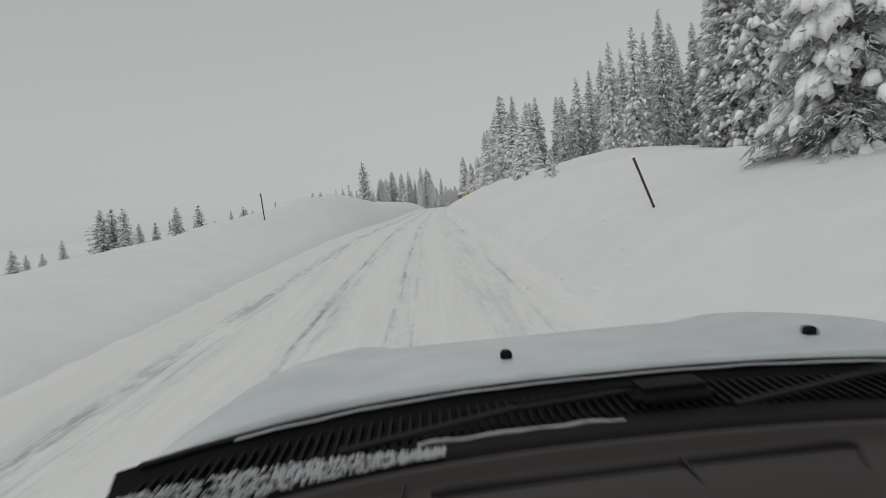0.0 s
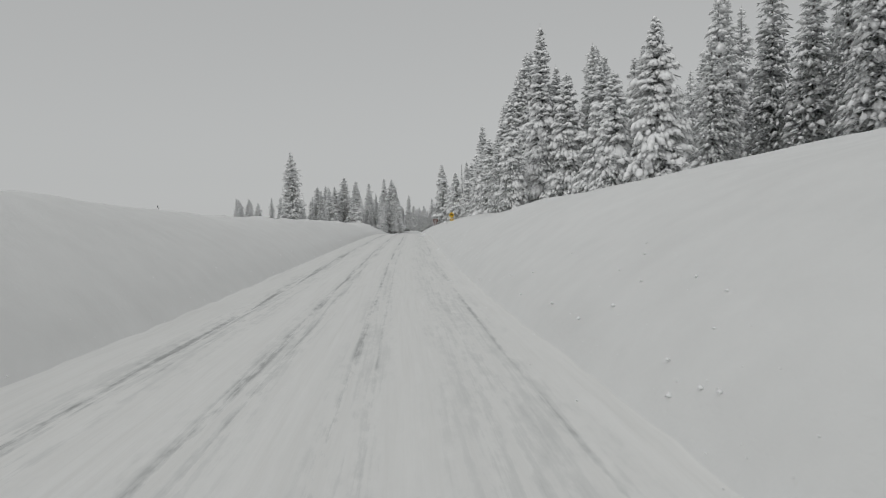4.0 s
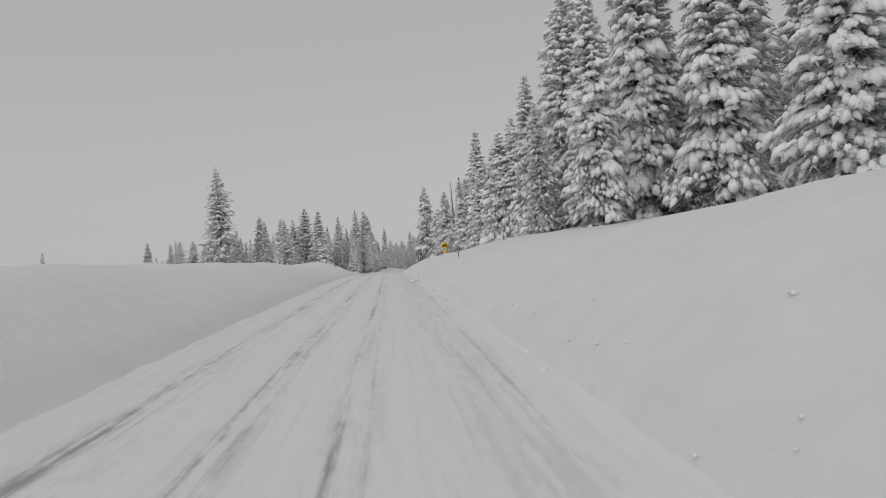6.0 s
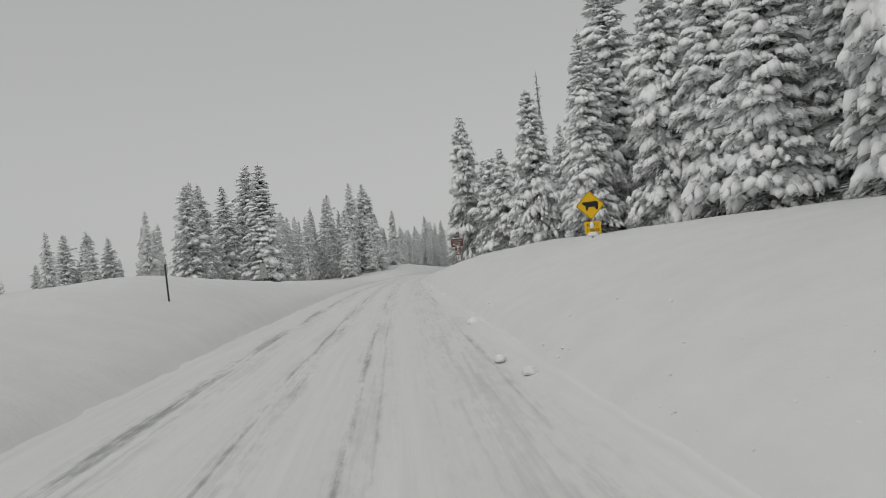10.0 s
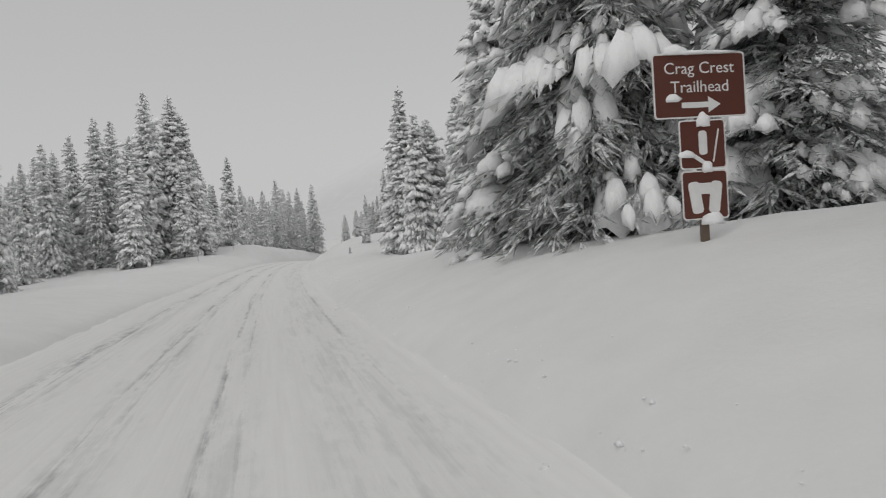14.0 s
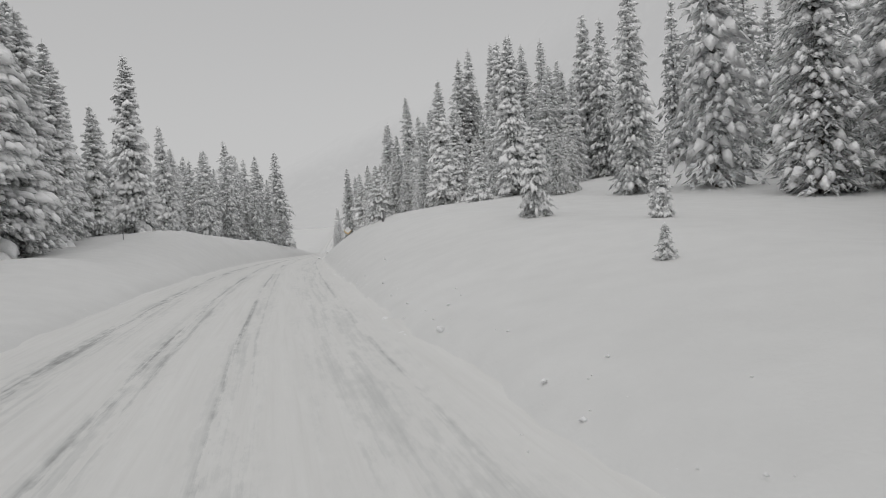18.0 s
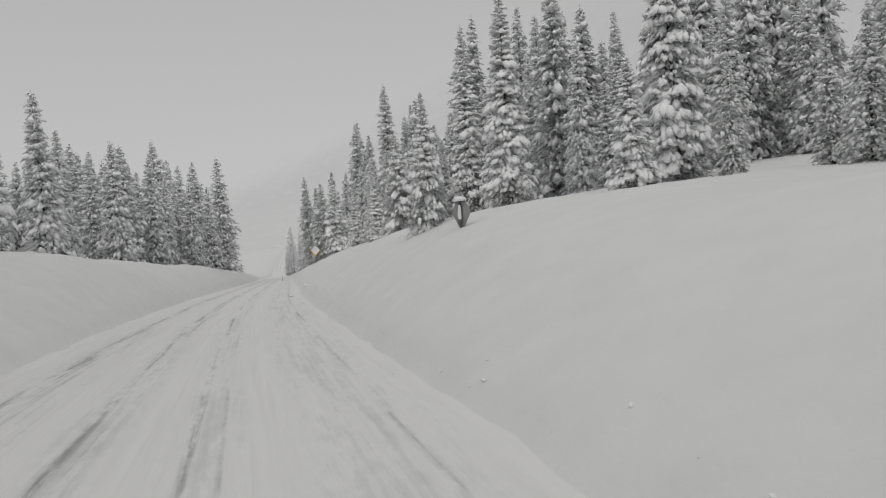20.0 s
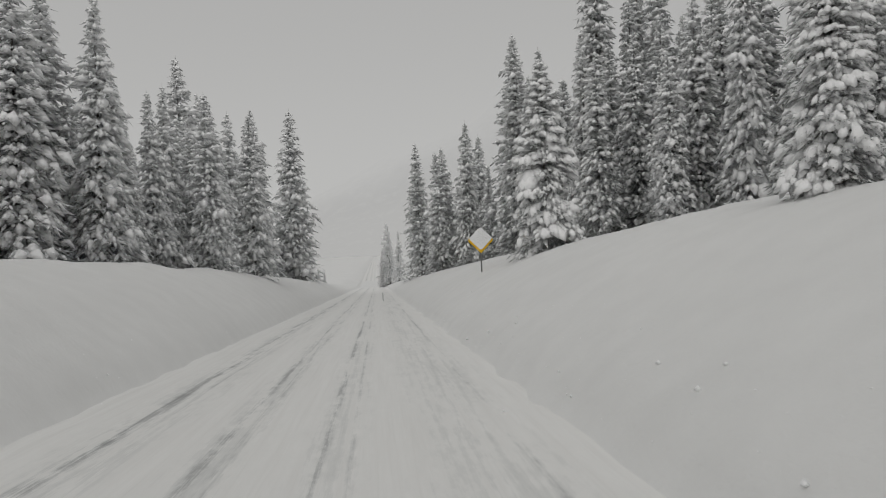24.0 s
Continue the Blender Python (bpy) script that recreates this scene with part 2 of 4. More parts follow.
def smooth(a, b, x):
    k = np.clip((x - a) / (b - a), 0, 1)
    return k * k * (3 - 2 * k)


def wave(x, y, size, seed):
    """A soft height noise from a few crossing waves."""
    rng = np.random.RandomState(seed)
    out = 0
    for _ in range(7):
        a, k, ph = rng.uniform(0, math.pi), rng.uniform(0.6, 1.6) * 2 * math.pi / size, rng.uniform(0, 6.3)
        out = out + np.sin((x * math.cos(a) + y * math.sin(a)) * k + ph)
    return out / 7


def ground_z(x, y):
    x, y = np.asarray(x, float), np.asarray(y, float)
    s = x - road_x(y)
    z = road_z(y)
    hr, hl = table(BANK_RIGHT, y), table(BANK_LEFT, y)
    u = s - RIGHT_EDGE
    k = np.clip(u / 6.4, 0, 1)
    right = 0.16 * smooth(0.0, 0.5, u) + (hr - 0.16) * (1 - (1 - k) ** 2.0)
    right = right + table(BEHIND_RIGHT, y) * np.clip(s - 7.5, 0, 32) + 0.06 * np.clip(s - 39, 0, 60) * smooth(10, 60, y)
    right = right + 0.07 * np.clip(s - 7.5, 0, 8) * smooth(-32, -10, y) * smooth(26, 12, y) - 0.17 * np.clip(s - 17, 0, 24) * smooth(36, 4, y)
    right = np.where((s > 7.5), np.maximum(right, 0.45 + 0 * s), right)
    u = LEFT_EDGE - s
    k = np.clip(u / 4.6, 0, 1)
    left = 0.14 * smooth(0.0, 0.5, u) + (hl - 0.14) * (1 - (1 - k) ** 1.8)
    left = left + table(BEHIND_LEFT, y) * (np.clip(-8.5 - s, 0, 18) + 0.55 * np.clip(-26.5 - s, 0, 40)) - 0.02 * np.clip(-54 - s, 0, 300)
    bank = np.where(s > RIGHT_EDGE, right, np.where(s < LEFT_EDGE, left, -0.12))
    off = smooth(0.0, 3.0, np.maximum(s - RIGHT_EDGE, LEFT_EDGE - s))
    bank = bank + off * (0.16 * wave(x, y, 11.0, 3) + 0.06 * wave(x, y, 3.6, 5)) + 0.025 * (off > 0) * wave(x, y, 1.3, 8)
    return z + bank


def steps(*runs):
    out = []
    for a, b, d in runs:
        out += list(np.arange(a, b - 1e-6, d))
    return np.array(out + [runs[-1][1]])


def sheet(name, ss, ys, height, material, uv=False):
    sg, yg = np.meshgrid(ss, ys)
    xg = sg + road_x(yg)
    zg = height(xg, yg, sg)
    n = len(ss)
    verts = np.stack([xg.ravel(), yg.ravel(), zg.ravel()], 1)
    i = (np.arange(len(ys) - 1)[:, None] * n + np.arange(n - 1)[None]).ravel()
    faces = np.stack([i, i + 1, i + n + 1, i + n], 1)
    me = mesh_from(name, verts.tolist(), faces.tolist(), material, True)
    if uv:
        lay = me.uv_layers.new(name="lane")
        flat = np.zeros((len(me.loops), 2))
        idx = np.zeros(len(me.loops), int)
        me.loops.foreach_get("vertex_index", idx)
        flat[:, 0], flat[:, 1] = sg.ravel()[idx], yg.ravel()[idx]
        lay.data.foreach_set("uv", flat.ravel())
    return new(name, me)


ss = steps((-1500, -300, 200), (-300, -60, 15), (-60, -20, 3), (-20, -9, 0.8), (-9, LEFT_EDGE, 0.3), (LEFT_EDGE, RIGHT_EDGE, 1.0), (RIGHT_EDGE, 9, 0.3), (9, 20, 0.8), (20, 60, 3), (60, 300, 15), (300, 1500, 200))
ys = steps((-400, -100, 25), (-100, -72, 4), (-72, 310, 0.8), (310, 420, 4), (420, 1500, 60))
ground = sheet("ground", ss, ys, lambda x, y, s: ground_z(x, y), SNOW)
tagged(ground, "deep fresh snow banks and fields beside the road", "snow ground", kind="structure")


def road_height(x, y, s):
    z = road_z(y) + 0.02 * wave(x * 3, y * 0.4, 2.2, 12)
    for centre, width, depth in ((-3.35, 0.25, 0.035), (-1.78, 0.2, 0.03), (-0.45, 0.25, 0.03), (1.05, 0.45, 0.02)):
        z = z - depth * np.exp(-0.5 * ((s - centre) / width) ** 2)
    edge = np.maximum(smooth(RIGHT_EDGE - 0.5, RIGHT_EDGE + 0.3, s), smooth(-LEFT_EDGE - 0.5, -LEFT_EDGE + 0.3, -s))
    return z + edge * (0.10 + 0.05 * wave(x, y, 1.1, 21))


road = sheet("road", np.arange(LEFT_EDGE - 0.35, RIGHT_EDGE + 0.36, 0.13), steps((-400, -80, 20), (-80, 290, 0.45), (290, 430, 3), (430, 900, 40)), road_height, ROAD, True)
tagged(road, "two-lane road of packed snow with wet tyre tracks", "road", kind="structure")

# a hillside far off, its haze painted in by glow and see-through fade
HILL, t, b = mat("hillside_painted_haze", 1.0)
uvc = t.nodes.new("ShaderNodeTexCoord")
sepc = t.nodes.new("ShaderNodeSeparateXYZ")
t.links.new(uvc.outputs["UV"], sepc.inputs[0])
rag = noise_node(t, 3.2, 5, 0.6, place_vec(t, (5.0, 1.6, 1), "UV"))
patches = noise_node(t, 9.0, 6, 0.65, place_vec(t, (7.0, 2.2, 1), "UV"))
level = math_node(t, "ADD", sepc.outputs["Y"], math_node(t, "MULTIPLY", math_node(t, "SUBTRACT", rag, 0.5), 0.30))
# greys close to the sky's, so the haze sits in the colour
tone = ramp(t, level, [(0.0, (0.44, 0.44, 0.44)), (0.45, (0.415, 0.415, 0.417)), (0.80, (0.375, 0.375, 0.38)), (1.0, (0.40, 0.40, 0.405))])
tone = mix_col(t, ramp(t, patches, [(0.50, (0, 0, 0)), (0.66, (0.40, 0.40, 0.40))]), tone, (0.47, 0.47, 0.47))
# emits by itself and thins out towards crest and foot
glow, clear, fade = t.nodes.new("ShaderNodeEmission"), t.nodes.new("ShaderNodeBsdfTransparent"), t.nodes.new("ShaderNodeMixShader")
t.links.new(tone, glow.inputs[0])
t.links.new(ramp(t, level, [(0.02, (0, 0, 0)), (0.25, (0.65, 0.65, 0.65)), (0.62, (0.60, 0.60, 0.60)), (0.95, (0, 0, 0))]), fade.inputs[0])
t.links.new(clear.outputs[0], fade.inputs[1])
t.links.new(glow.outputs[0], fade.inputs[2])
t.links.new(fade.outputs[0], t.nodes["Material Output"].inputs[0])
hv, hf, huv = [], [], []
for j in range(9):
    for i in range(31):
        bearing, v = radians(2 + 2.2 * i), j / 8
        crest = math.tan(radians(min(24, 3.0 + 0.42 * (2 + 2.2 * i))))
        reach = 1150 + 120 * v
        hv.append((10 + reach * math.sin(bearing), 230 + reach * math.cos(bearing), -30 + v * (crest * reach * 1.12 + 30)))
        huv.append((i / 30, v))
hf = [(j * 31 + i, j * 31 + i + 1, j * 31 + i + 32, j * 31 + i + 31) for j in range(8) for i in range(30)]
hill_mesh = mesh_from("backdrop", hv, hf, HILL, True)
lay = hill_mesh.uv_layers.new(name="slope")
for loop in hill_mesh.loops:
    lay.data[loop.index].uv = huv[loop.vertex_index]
tagged(new("backdrop", hill_mesh), "snowy hillside far off, glowing, faded by painted haze", "hillside", kind="structure")

# ---- conifers ----
def dome(segments, rings):
    """A soft pillow, one unit in half width and height: points, faces, and how far out each point lies."""
    pts, faces = [(0.0, 0.0, 1.0)], []
    for r, z in rings:
        pts += [(r * math.cos(6.2832 * i / segments), r * math.sin(6.2832 * i / segments), z) for i in range(segments)]
    pts.append((0.0, 0.0, -0.30))
    for i in range(segments):
        j = (i + 1) % segments
        faces.append((0, 1 + i, 1 + j))
        for k in range(len(rings) - 1):
            a, b = 1 + k * segments, 1 + (k + 1) * segments
            faces.append((a + i, b + i, b + j, a + j))
        e = 1 + (len(rings) - 1) * segments
        faces.append((e + i, len(pts) - 1, e + j))
    return np.array(pts), faces


PILLOWS = {3: dome(10, ((0.64, 0.76), (1.0, 0.05))), 2: dome(6, ((0.90, 0.25),)), 1: dome(6, ((1.0, 0.05),))}
UP = np.array([0.0, 0.0, 1.0])


class Growth:
    """Gathers the points and faces of one mesh."""

    def __init__(self):
        self.points, self.faces, self.count = [], [], 0

    def add(self, pts, faces):
        n = self.count
        self.points.append(pts)
        self.faces += [tuple(n + i for i in f) for f in faces]
        self.count += len(pts)

    def lists(self):
        return np.concatenate(self.points).tolist() if self.points else [], self.faces


def pillow(rng, snow, at, along, half_len, half_wide, high, detail):
    """A rounded lump of snow that lies along a drooping twig, its rim hanging unevenly."""
    pts, faces = PILLOWS[detail]
    along = along / (np.linalg.norm(along) + 1e-6)
    side = np.array([-along[1], along[0], 0.0])
    side = side / (np.linalg.norm(side) + 1e-6)
    top = np.cross(along, side)
    top = top if top[2] > 0 else -top
    far = np.hypot(pts[:, 0], pts[:, 1])
    # fingers of snow reach out and hang between notches in the rim
    rough = 0.45 if detail == 3 else 0.65
    reach = np.where(np.arange(len(pts)) % 2, 0.20, -0.22) * (far > 0.7) * rough
    jag = 1 + reach + rng.uniform(-0.24, 0.20, len(pts)) * (far > 0.3) * rough
    hang = far ** 2 * (rng.uniform(0.1, 0.7, len(pts)) + 2.4 * np.maximum(reach, 0))
    snow.add(at + np.outer(pts[:, 0] * jag * half_len, along) + np.outer(pts[:, 1] * jag * half_wide, side) + np.outer(pts[:, 2] * high * (1 + rng.uniform(-0.2, 0.2, len(pts))), top * 0.6 + UP * 0.5) - np.outer(hang * high, UP), faces)


def blades(rng, needles, at, way, length, count, spread, slim):
    """A fan of slender sprays of needles."""
    cr = np.cross(way, UP)
    cr = cr / (np.linalg.norm(cr) + 1e-6)
    for j in range(count):
        bend = 0.0 if count == 1 else (j / (count - 1) - 0.5) * spread + rng.uniform(-0.2, 0.2)
        e = way + cr * bend + UP * rng.uniform(-0.45, 0.12)
        ln = length * rng.uniform(0.6, 1.15)
        flat = cr + UP * rng.uniform(-0.8, 0.8)
        mid = at + e * ln * 0.45
        needles.add(np.array((at, mid + flat * ln * slim, at + e * ln, mid - flat * ln * slim)), ((0, 1, 2, 3),))


def bough(rng, needles, snow, base, az, length, rise, droop, load, detail, sprays):
    """One drooping bough: fans of needles, and pillows of snow on it and on its side twigs."""
    ax = np.array([math.cos(az), math.sin(az), 0.0])
    side = np.array([-ax[1], ax[0], 0.0])

    def at(k):
        return base + ax * length * k * (1 - 0.10 * k) + UP * length * (rise * k - droop * k * k)

    def heading(k):
        return ax * (1 - 0.2 * k) + UP * (rise - 2 * droop * k)

    count = max(3, int(sprays * min(1.3, 0.45 + 0.45 * length)))
    if load <= 0:
        count = int(count * 1.6)
    for i in range(count):
        k = 0.10 + 0.90 * (i + rng.uniform(0, 0.9)) / count
        sg = 1 if i % 2 else -1
        turn = rng.uniform(0.35, 1.15) * sg if i < count - 1 else rng.uniform(-0.2, 0.2)
        d = ax * math.cos(turn) + side * math.sin(turn) + UP * rng.uniform(-0.75, -0.1)
        ln = min(0.10 + length * rng.uniform(0.18, 0.34) * (1.2 - 0.5 * k), 0.34 if detail == 3 else 0.5)
        out = sg * rng.uniform(0.0, 0.20) * length * math.sin(3.14 * min(k, 0.9))
        blades(rng, needles, at(k) + side * out - UP * 0.03 * length, d, ln, 3 if detail == 3 else 2 if detail == 2 else 1, 1.3, 0.10 if detail == 3 else 0.15 if detail == 2 else 0.22)
    if load <= 0:
        return
    big = load * math.exp(rng.normal(0.0, 0.22))
    # places on the bough: how far out, how far to the side, half length and half width
    if length < 0.45:
        lumps = ((0.55, 0.0, 0.22, 0.13), (0.90, 0.0, 0.16, 0.11))
    elif detail == 3:
        lumps = ((0.26, 0.0, 0.10, 0.055), (0.44, 0.03, 0.12, 0.07), (0.62, -0.02, 0.12, 0.08), (0.80, 0.02, 0.12, 0.08), (0.98, 0.0, 0.11, 0.07), (0.42, 0.17, 0.11, 0.06), (0.52, -0.18, 0.11, 0.06), (0.64, 0.20, 0.11, 0.06), (0.74, -0.19, 0.11, 0.06), (0.86, 0.15, 0.10, 0.055), (0.90, -0.14, 0.10, 0.055))
    elif detail == 2:
        lumps = ((0.34, 0.0, 0.15, 0.09), (0.62, 0.0, 0.16, 0.105), (0.92, 0.0, 0.15, 0.10), (0.58, 0.19, 0.15, 0.085), (0.72, -0.19, 0.15, 0.085))
    else:
        lumps = ((0.42, 0.0, 0.18, 0.10), (0.72, 0.12, 0.16, 0.10), (0.90, -0.10, 0.16, 0.10))
    for k, out, a, w in lumps:
        if rng.rand() < 0.20:
            continue
        f = big * rng.uniform(0.7, 1.35)
        half_len, wide = min(a * length + 0.05, 0.215) * f, min(w * length + 0.045, 0.14) * f
        k2 = k + rng.uniform(-0.06, 0.06)
        p = at(k2) + side * out * length * rng.uniform(0.8, 1.2) - UP * abs(out) * length * 0.45
        d = heading(k2) + side * (2.6 * out + rng.uniform(-0.35, 0.35)) - UP * rng.uniform(0.0, 0.35)
        pillow(rng, snow, p, d, half_len, wide, wide * rng.uniform(0.6, 1.05), detail)
        # needles that show below the rim
        if detail > 1:
            sg = 1 if rng.rand() < 0.5 else -1
            blades(rng, needles, p - UP * wide * 0.2 + side * sg * wide * 0.4, ax * 0.7 + side * sg * rng.uniform(0.1, 0.9) - UP * rng.uniform(0.1, 0.8), half_len * rng.uniform(0.9, 1.4), 2 if detail == 3 else 1, 0.9, 0.12)


def conifer_meshes(seed, height, spread, gap, per, sprays, detail, load=1.0, bare=0.03, shape=0.85, thin=1.0, low=0.10):
    rng = np.random.RandomState(seed)
    needles, snow = Growth(), Growth()
    ph, pv = rng.uniform(0, 6.28, 3), rng.uniform(0.5, 1.1, 3)
    z = height * bare + 0.15
    while z < height * 0.975:
        u = z / height
        full = spread * ((1 - u) ** shape) * min(1.0, 0.72 + 3.0 * u) + 0.13 * (1 - u ** 5)
        n = max(3, int(round(per * (0.55 + 0.45 * (1 - u)))))
        start = rng.uniform(0, 6.28)
        for i in range(n):
            if rng.rand() > thin:
                continue
            az = start + 6.283 * i / n + rng.uniform(-0.3, 0.3)
            uneven = 1 + 0.14 * math.sin(2 * az + ph[0] + z * pv[0]) + 0.10 * math.sin(3 * az + ph[1] - z * pv[1])
            ln = full * rng.uniform(0.70, 1.12) * uneven + 0.05
            rise = 0.04 - 0.12 * (1 - u) + 0.45 * u * u + rng.uniform(-0.12, 0.14)
            droop = 0.36 - 0.16 * u + rng.uniform(-0.20, 0.24)
            held = load * rng.uniform(0.75, 1.2) * (rng.rand() < (0.95 if u > low else 0.35))
            bough(rng, needles, snow, np.array([0, 0, z + rng.uniform(-0.5, 0.5) * gap]), az, ln, rise, droop, held, detail, sprays)
        for i in range(n // 2 if detail > 1 else 1):
            # short inner boughs close to the trunk
            held = load * rng.uniform(0.7, 1.1) * (rng.rand() < (0.8 if u > low else 0.2))
            bough(rng, needles, snow, np.array([0, 0, z + rng.uniform(-0.5, 0.5) * gap]), rng.uniform(0, 6.28), full * rng.uniform(0.35, 0.65) + 0.08, rng.uniform(-0.2, 0.2), 0.4, held, max(1, detail - 1), max(3, sprays // 2))
        z += gap * (0.70 + 0.45 * (1 - u)) * rng.uniform(0.85, 1.15)
    # dense inner twigs hide the trunk
    for i in range(int(height * 32)):
        u = 1 - (1 - bare - 0.02) * math.sqrt(rng.uniform(0.002, 1.0))
        r = spread * 0.62 * (1 - u) ** 0.9 + 0.05
        a = rng.uniform(0, 6.28)
        d, e = np.array([math.cos(a), math.sin(a), 0]), np.array([-math.sin(a), math.cos(a), 0])
        c = UP * u * height + d * r * rng.uniform(0.0, 0.6)
        w = min(0.12 + 0.20 * r, 0.27) * rng.uniform(0.6, 1.2)
        needles.add(np.array((c + e * w * 0.45, c + d * w - UP * w * 0.8, c - e * w * 0.45, c + d * w * 0.3 + UP * w * 0.7)), ((0, 1, 2, 3),))
    # pointed leader with a cap of snow
    c = np.array([0, 0, height * 0.955])
    needles.add(np.array((c + (0.05, 0, 0), c + (-0.03, 0.05, 0), c + (-0.03, -0.05, 0), (0, 0, height))), ((0, 1, 3), (1, 2, 3), (2, 0, 3)))
    if thin > 0.9:
        pillow(rng, snow, np.array([0, 0, height * 0.972]), np.array([1.0, 0, 0]), 0.07, 0.07, 0.16, 1)
    tv, tf = [], []
    sides, r0 = 8, 0.0095 * height + 0.02
    levels = 7
    for j in range(levels):
        k = j / (levels - 1)
        r = r0 * (1 - k) ** 1.2 * (1.35 if j == 0 else 1.0) + 0.008
        for i in range(sides):
            a = 6.283 * i / sides
            tv.append((r * math.cos(a) * rng.uniform(0.9, 1.1), r * math.sin(a) * rng.uniform(0.9, 1.1), -0.6 + (height + 0.5) * k))
    for j in range(levels - 1):
        for i in range(sides):
            a, b2 = j * sides + i, j * sides + (i + 1) % sides
            tf.append((a, b2, b2 + sides, a + sides))
    return (tv, tf), needles.lists(), snow.lists()


class Kind:
    """One form of conifer: its meshes, and the first tree made of it, which the others copy."""

    def __init__(self, name, label, height, *args, needle=None, **more):
        self.name, self.label, self.height, self.first = name, label, height, None
        trunk, needles, load = conifer_meshes(*((args[0], height) + args[1:]), **more)
        self.meshes = (mesh_from("trunk", *trunk, BARK, True), mesh_from("crown", *needles, needle or NEEDLES), mesh_from("snow_load", *load, BOUGH_SNOW, True))

    def plant(self, x, y, height, turn=0.0, wide=1.0, lean=0.0, group="roadside conifers", label=""):
        k = height / self.height
        z = float(ground_z(x, y)) - 0.05
        m = pose(x, y, z, lean, 0, turn) @ Matrix.Diagonal((k * wide, k * wide, k, 1))
        if self.first is None:
            self.first = new(self.name)
            for n, me, lab in zip(("trunk", "crown", "snow_load"), self.meshes, ("grey bark trunk", "dark green frosted boughs", "lumpy white snow on boughs")):
                tagged(part(n, me, self.first, lab), kind="stuff" if n != "trunk" else "")
            self.first.matrix_basis = m
            ob = self.first
        else:
            keep = self.first.matrix_basis.copy()
            self.first.matrix_basis = Matrix.Identity(4)
            ob = copy_thing(self.first, m)
            self.first.matrix_basis = keep
        return tagged(ob, label or self.label, "conifer tree", group)


NEAR = [Kind("spruce_tree", "snow-laden spruce with rounded white pillows on drooping boughs", 11.0, s, r, 0.34, 9, 9, 3, load=1.15, shape=sh, bare=0.01) for s, r, sh in ((1, 2.3, 0.74), (2, 1.9, 0.68), (3, 2.5, 0.72), (4, 2.1, 0.8))]
MID = [Kind("spruce_tree", "tall narrow snow-covered spruce at the edge of the wood", 14.0, s, r, 0.34, 8, 5, 2, load=1.38, shape=sh) for s, r, sh in ((11, 2.2, 0.82), (12, 2.0, 0.78), (13, 2.4, 0.86), (14, 1.9, 0.74))]
# both fir kinds wear the needles paled for haze
FAR = [Kind("fir_tree", "distant slender fir dusted with snow", 14.0, s, r, 0.42, 8, 5, 1, load=1.35, shape=sh, needle=HAZED) for s, r, sh in ((21, 2.2, 0.85), (22, 2.0, 0.8), (23, 2.5, 0.9))]
GROVE = [Kind("frosted_fir", "slender fir in the wood, needles paled for haze", 14.0, s, r, 0.34, 8, 5, 2, load=1.4, shape=sh, needle=HAZED) for s, r, sh in ((71, 2.2, 0.84), (72, 1.9, 0.78), (73, 2.1, 0.9))]
TALL = [Kind("tall_spruce", "very tall snow-covered spruce in the wood", 20.0, s, r, 0.38, 8, 5, 2, load=1.32, shape=sh) for s, r, sh in ((51, 2.6, 0.8), (52, 2.3, 0.75), (53, 2.9, 0.85))]
LARGE = [Kind("large_spruce", "tall snow-laden spruce close beside the road", 16.0, s, r, 0.42, 9, 9, 3, load=1.2, shape=sh, bare=0.01) for s, r, sh in ((81, 2.3, 0.72), (82, 2.0, 0.78))]
OPEN = [Kind("spruce_tree", "open spruce with dark bare lower boughs and snowy top", 9.0, s, r, 0.32, 9, 14, 3, load=1.2, shape=0.75, bare=0.04, low=0.42) for s, r in ((61, 2.5), (62, 2.2))]
SMALL = [Kind("young_spruce", "small young spruce poking out of the snow bank", 2.2, s, 0.62, 0.17, 6, 9, 3, load=0.8, bare=0.0) for s in (31, 32)]
SNAG = Kind("bare_snag", "thin bare conifer with few snowy twigs", 14.0, 41, 0.9, 0.55, 3, 3, 2, load=0.5, thin=0.7, bare=0.3)

rnd = random.Random(7)
PLANTED = []


def grow(kinds, spots, broad=1.0, tallest=99.0, **more):
    """Trees at (x, y, height)."""
    for x, y, h in spots:
        pool = TALL if kinds is MID and h > 16.5 else kinds
        if kinds in (MID, GROVE) and h > 9 and y < 262 and abs(x - float(road_x(y))) < 15:
            pool = LARGE
        kind = pool[rnd.randrange(len(pool))]
        PLANTED.append((x, y))
        kind.plant(x, y, min(h, tallest), rnd.uniform(0, 360), broad * rnd.uniform(0.9, 1.15), rnd.uniform(-1.5, 1.5), **more)


# front row of the wood beside the road, by x, y and height
FRONT = ((30.8, 1.6, 17), (26.2, -26.5, 14), (34, -1, 16), (11.5, 28.1, 9), (13.3, 33.3, 7), (11, 34.9, 8.1), (12.4, 44.8, 12.4), (10.9, 50.4, 15), (9.3, 56.8, 14.5), (11.2, 61.3, 10.6), (9.9, 63.6, 11), (8.7, 65.2, 8), (10.9, 65.3, 12.1), (8.2, 70.9, 12.6), (8, 73.2, 9), (9.7, 79.7, 14.4), (9.2, 85.3, 13.1), (7.7, 89.4, 11.6), (6.5, 90.5, 12), (8.5, 93.7, 10.5), (7.2, 95.2, 9.9), (8.1, 98, 12), (6.8, 99.9, 11.2), (7.6, 103.5, 9), (5.4, 104.1, 9), (7, 111.4, 11.9), (5.7, 113.8, 14.6), (5, 124.5, 15), (2.1, 128, 10.2), (1.4, 161.8, 12.1))
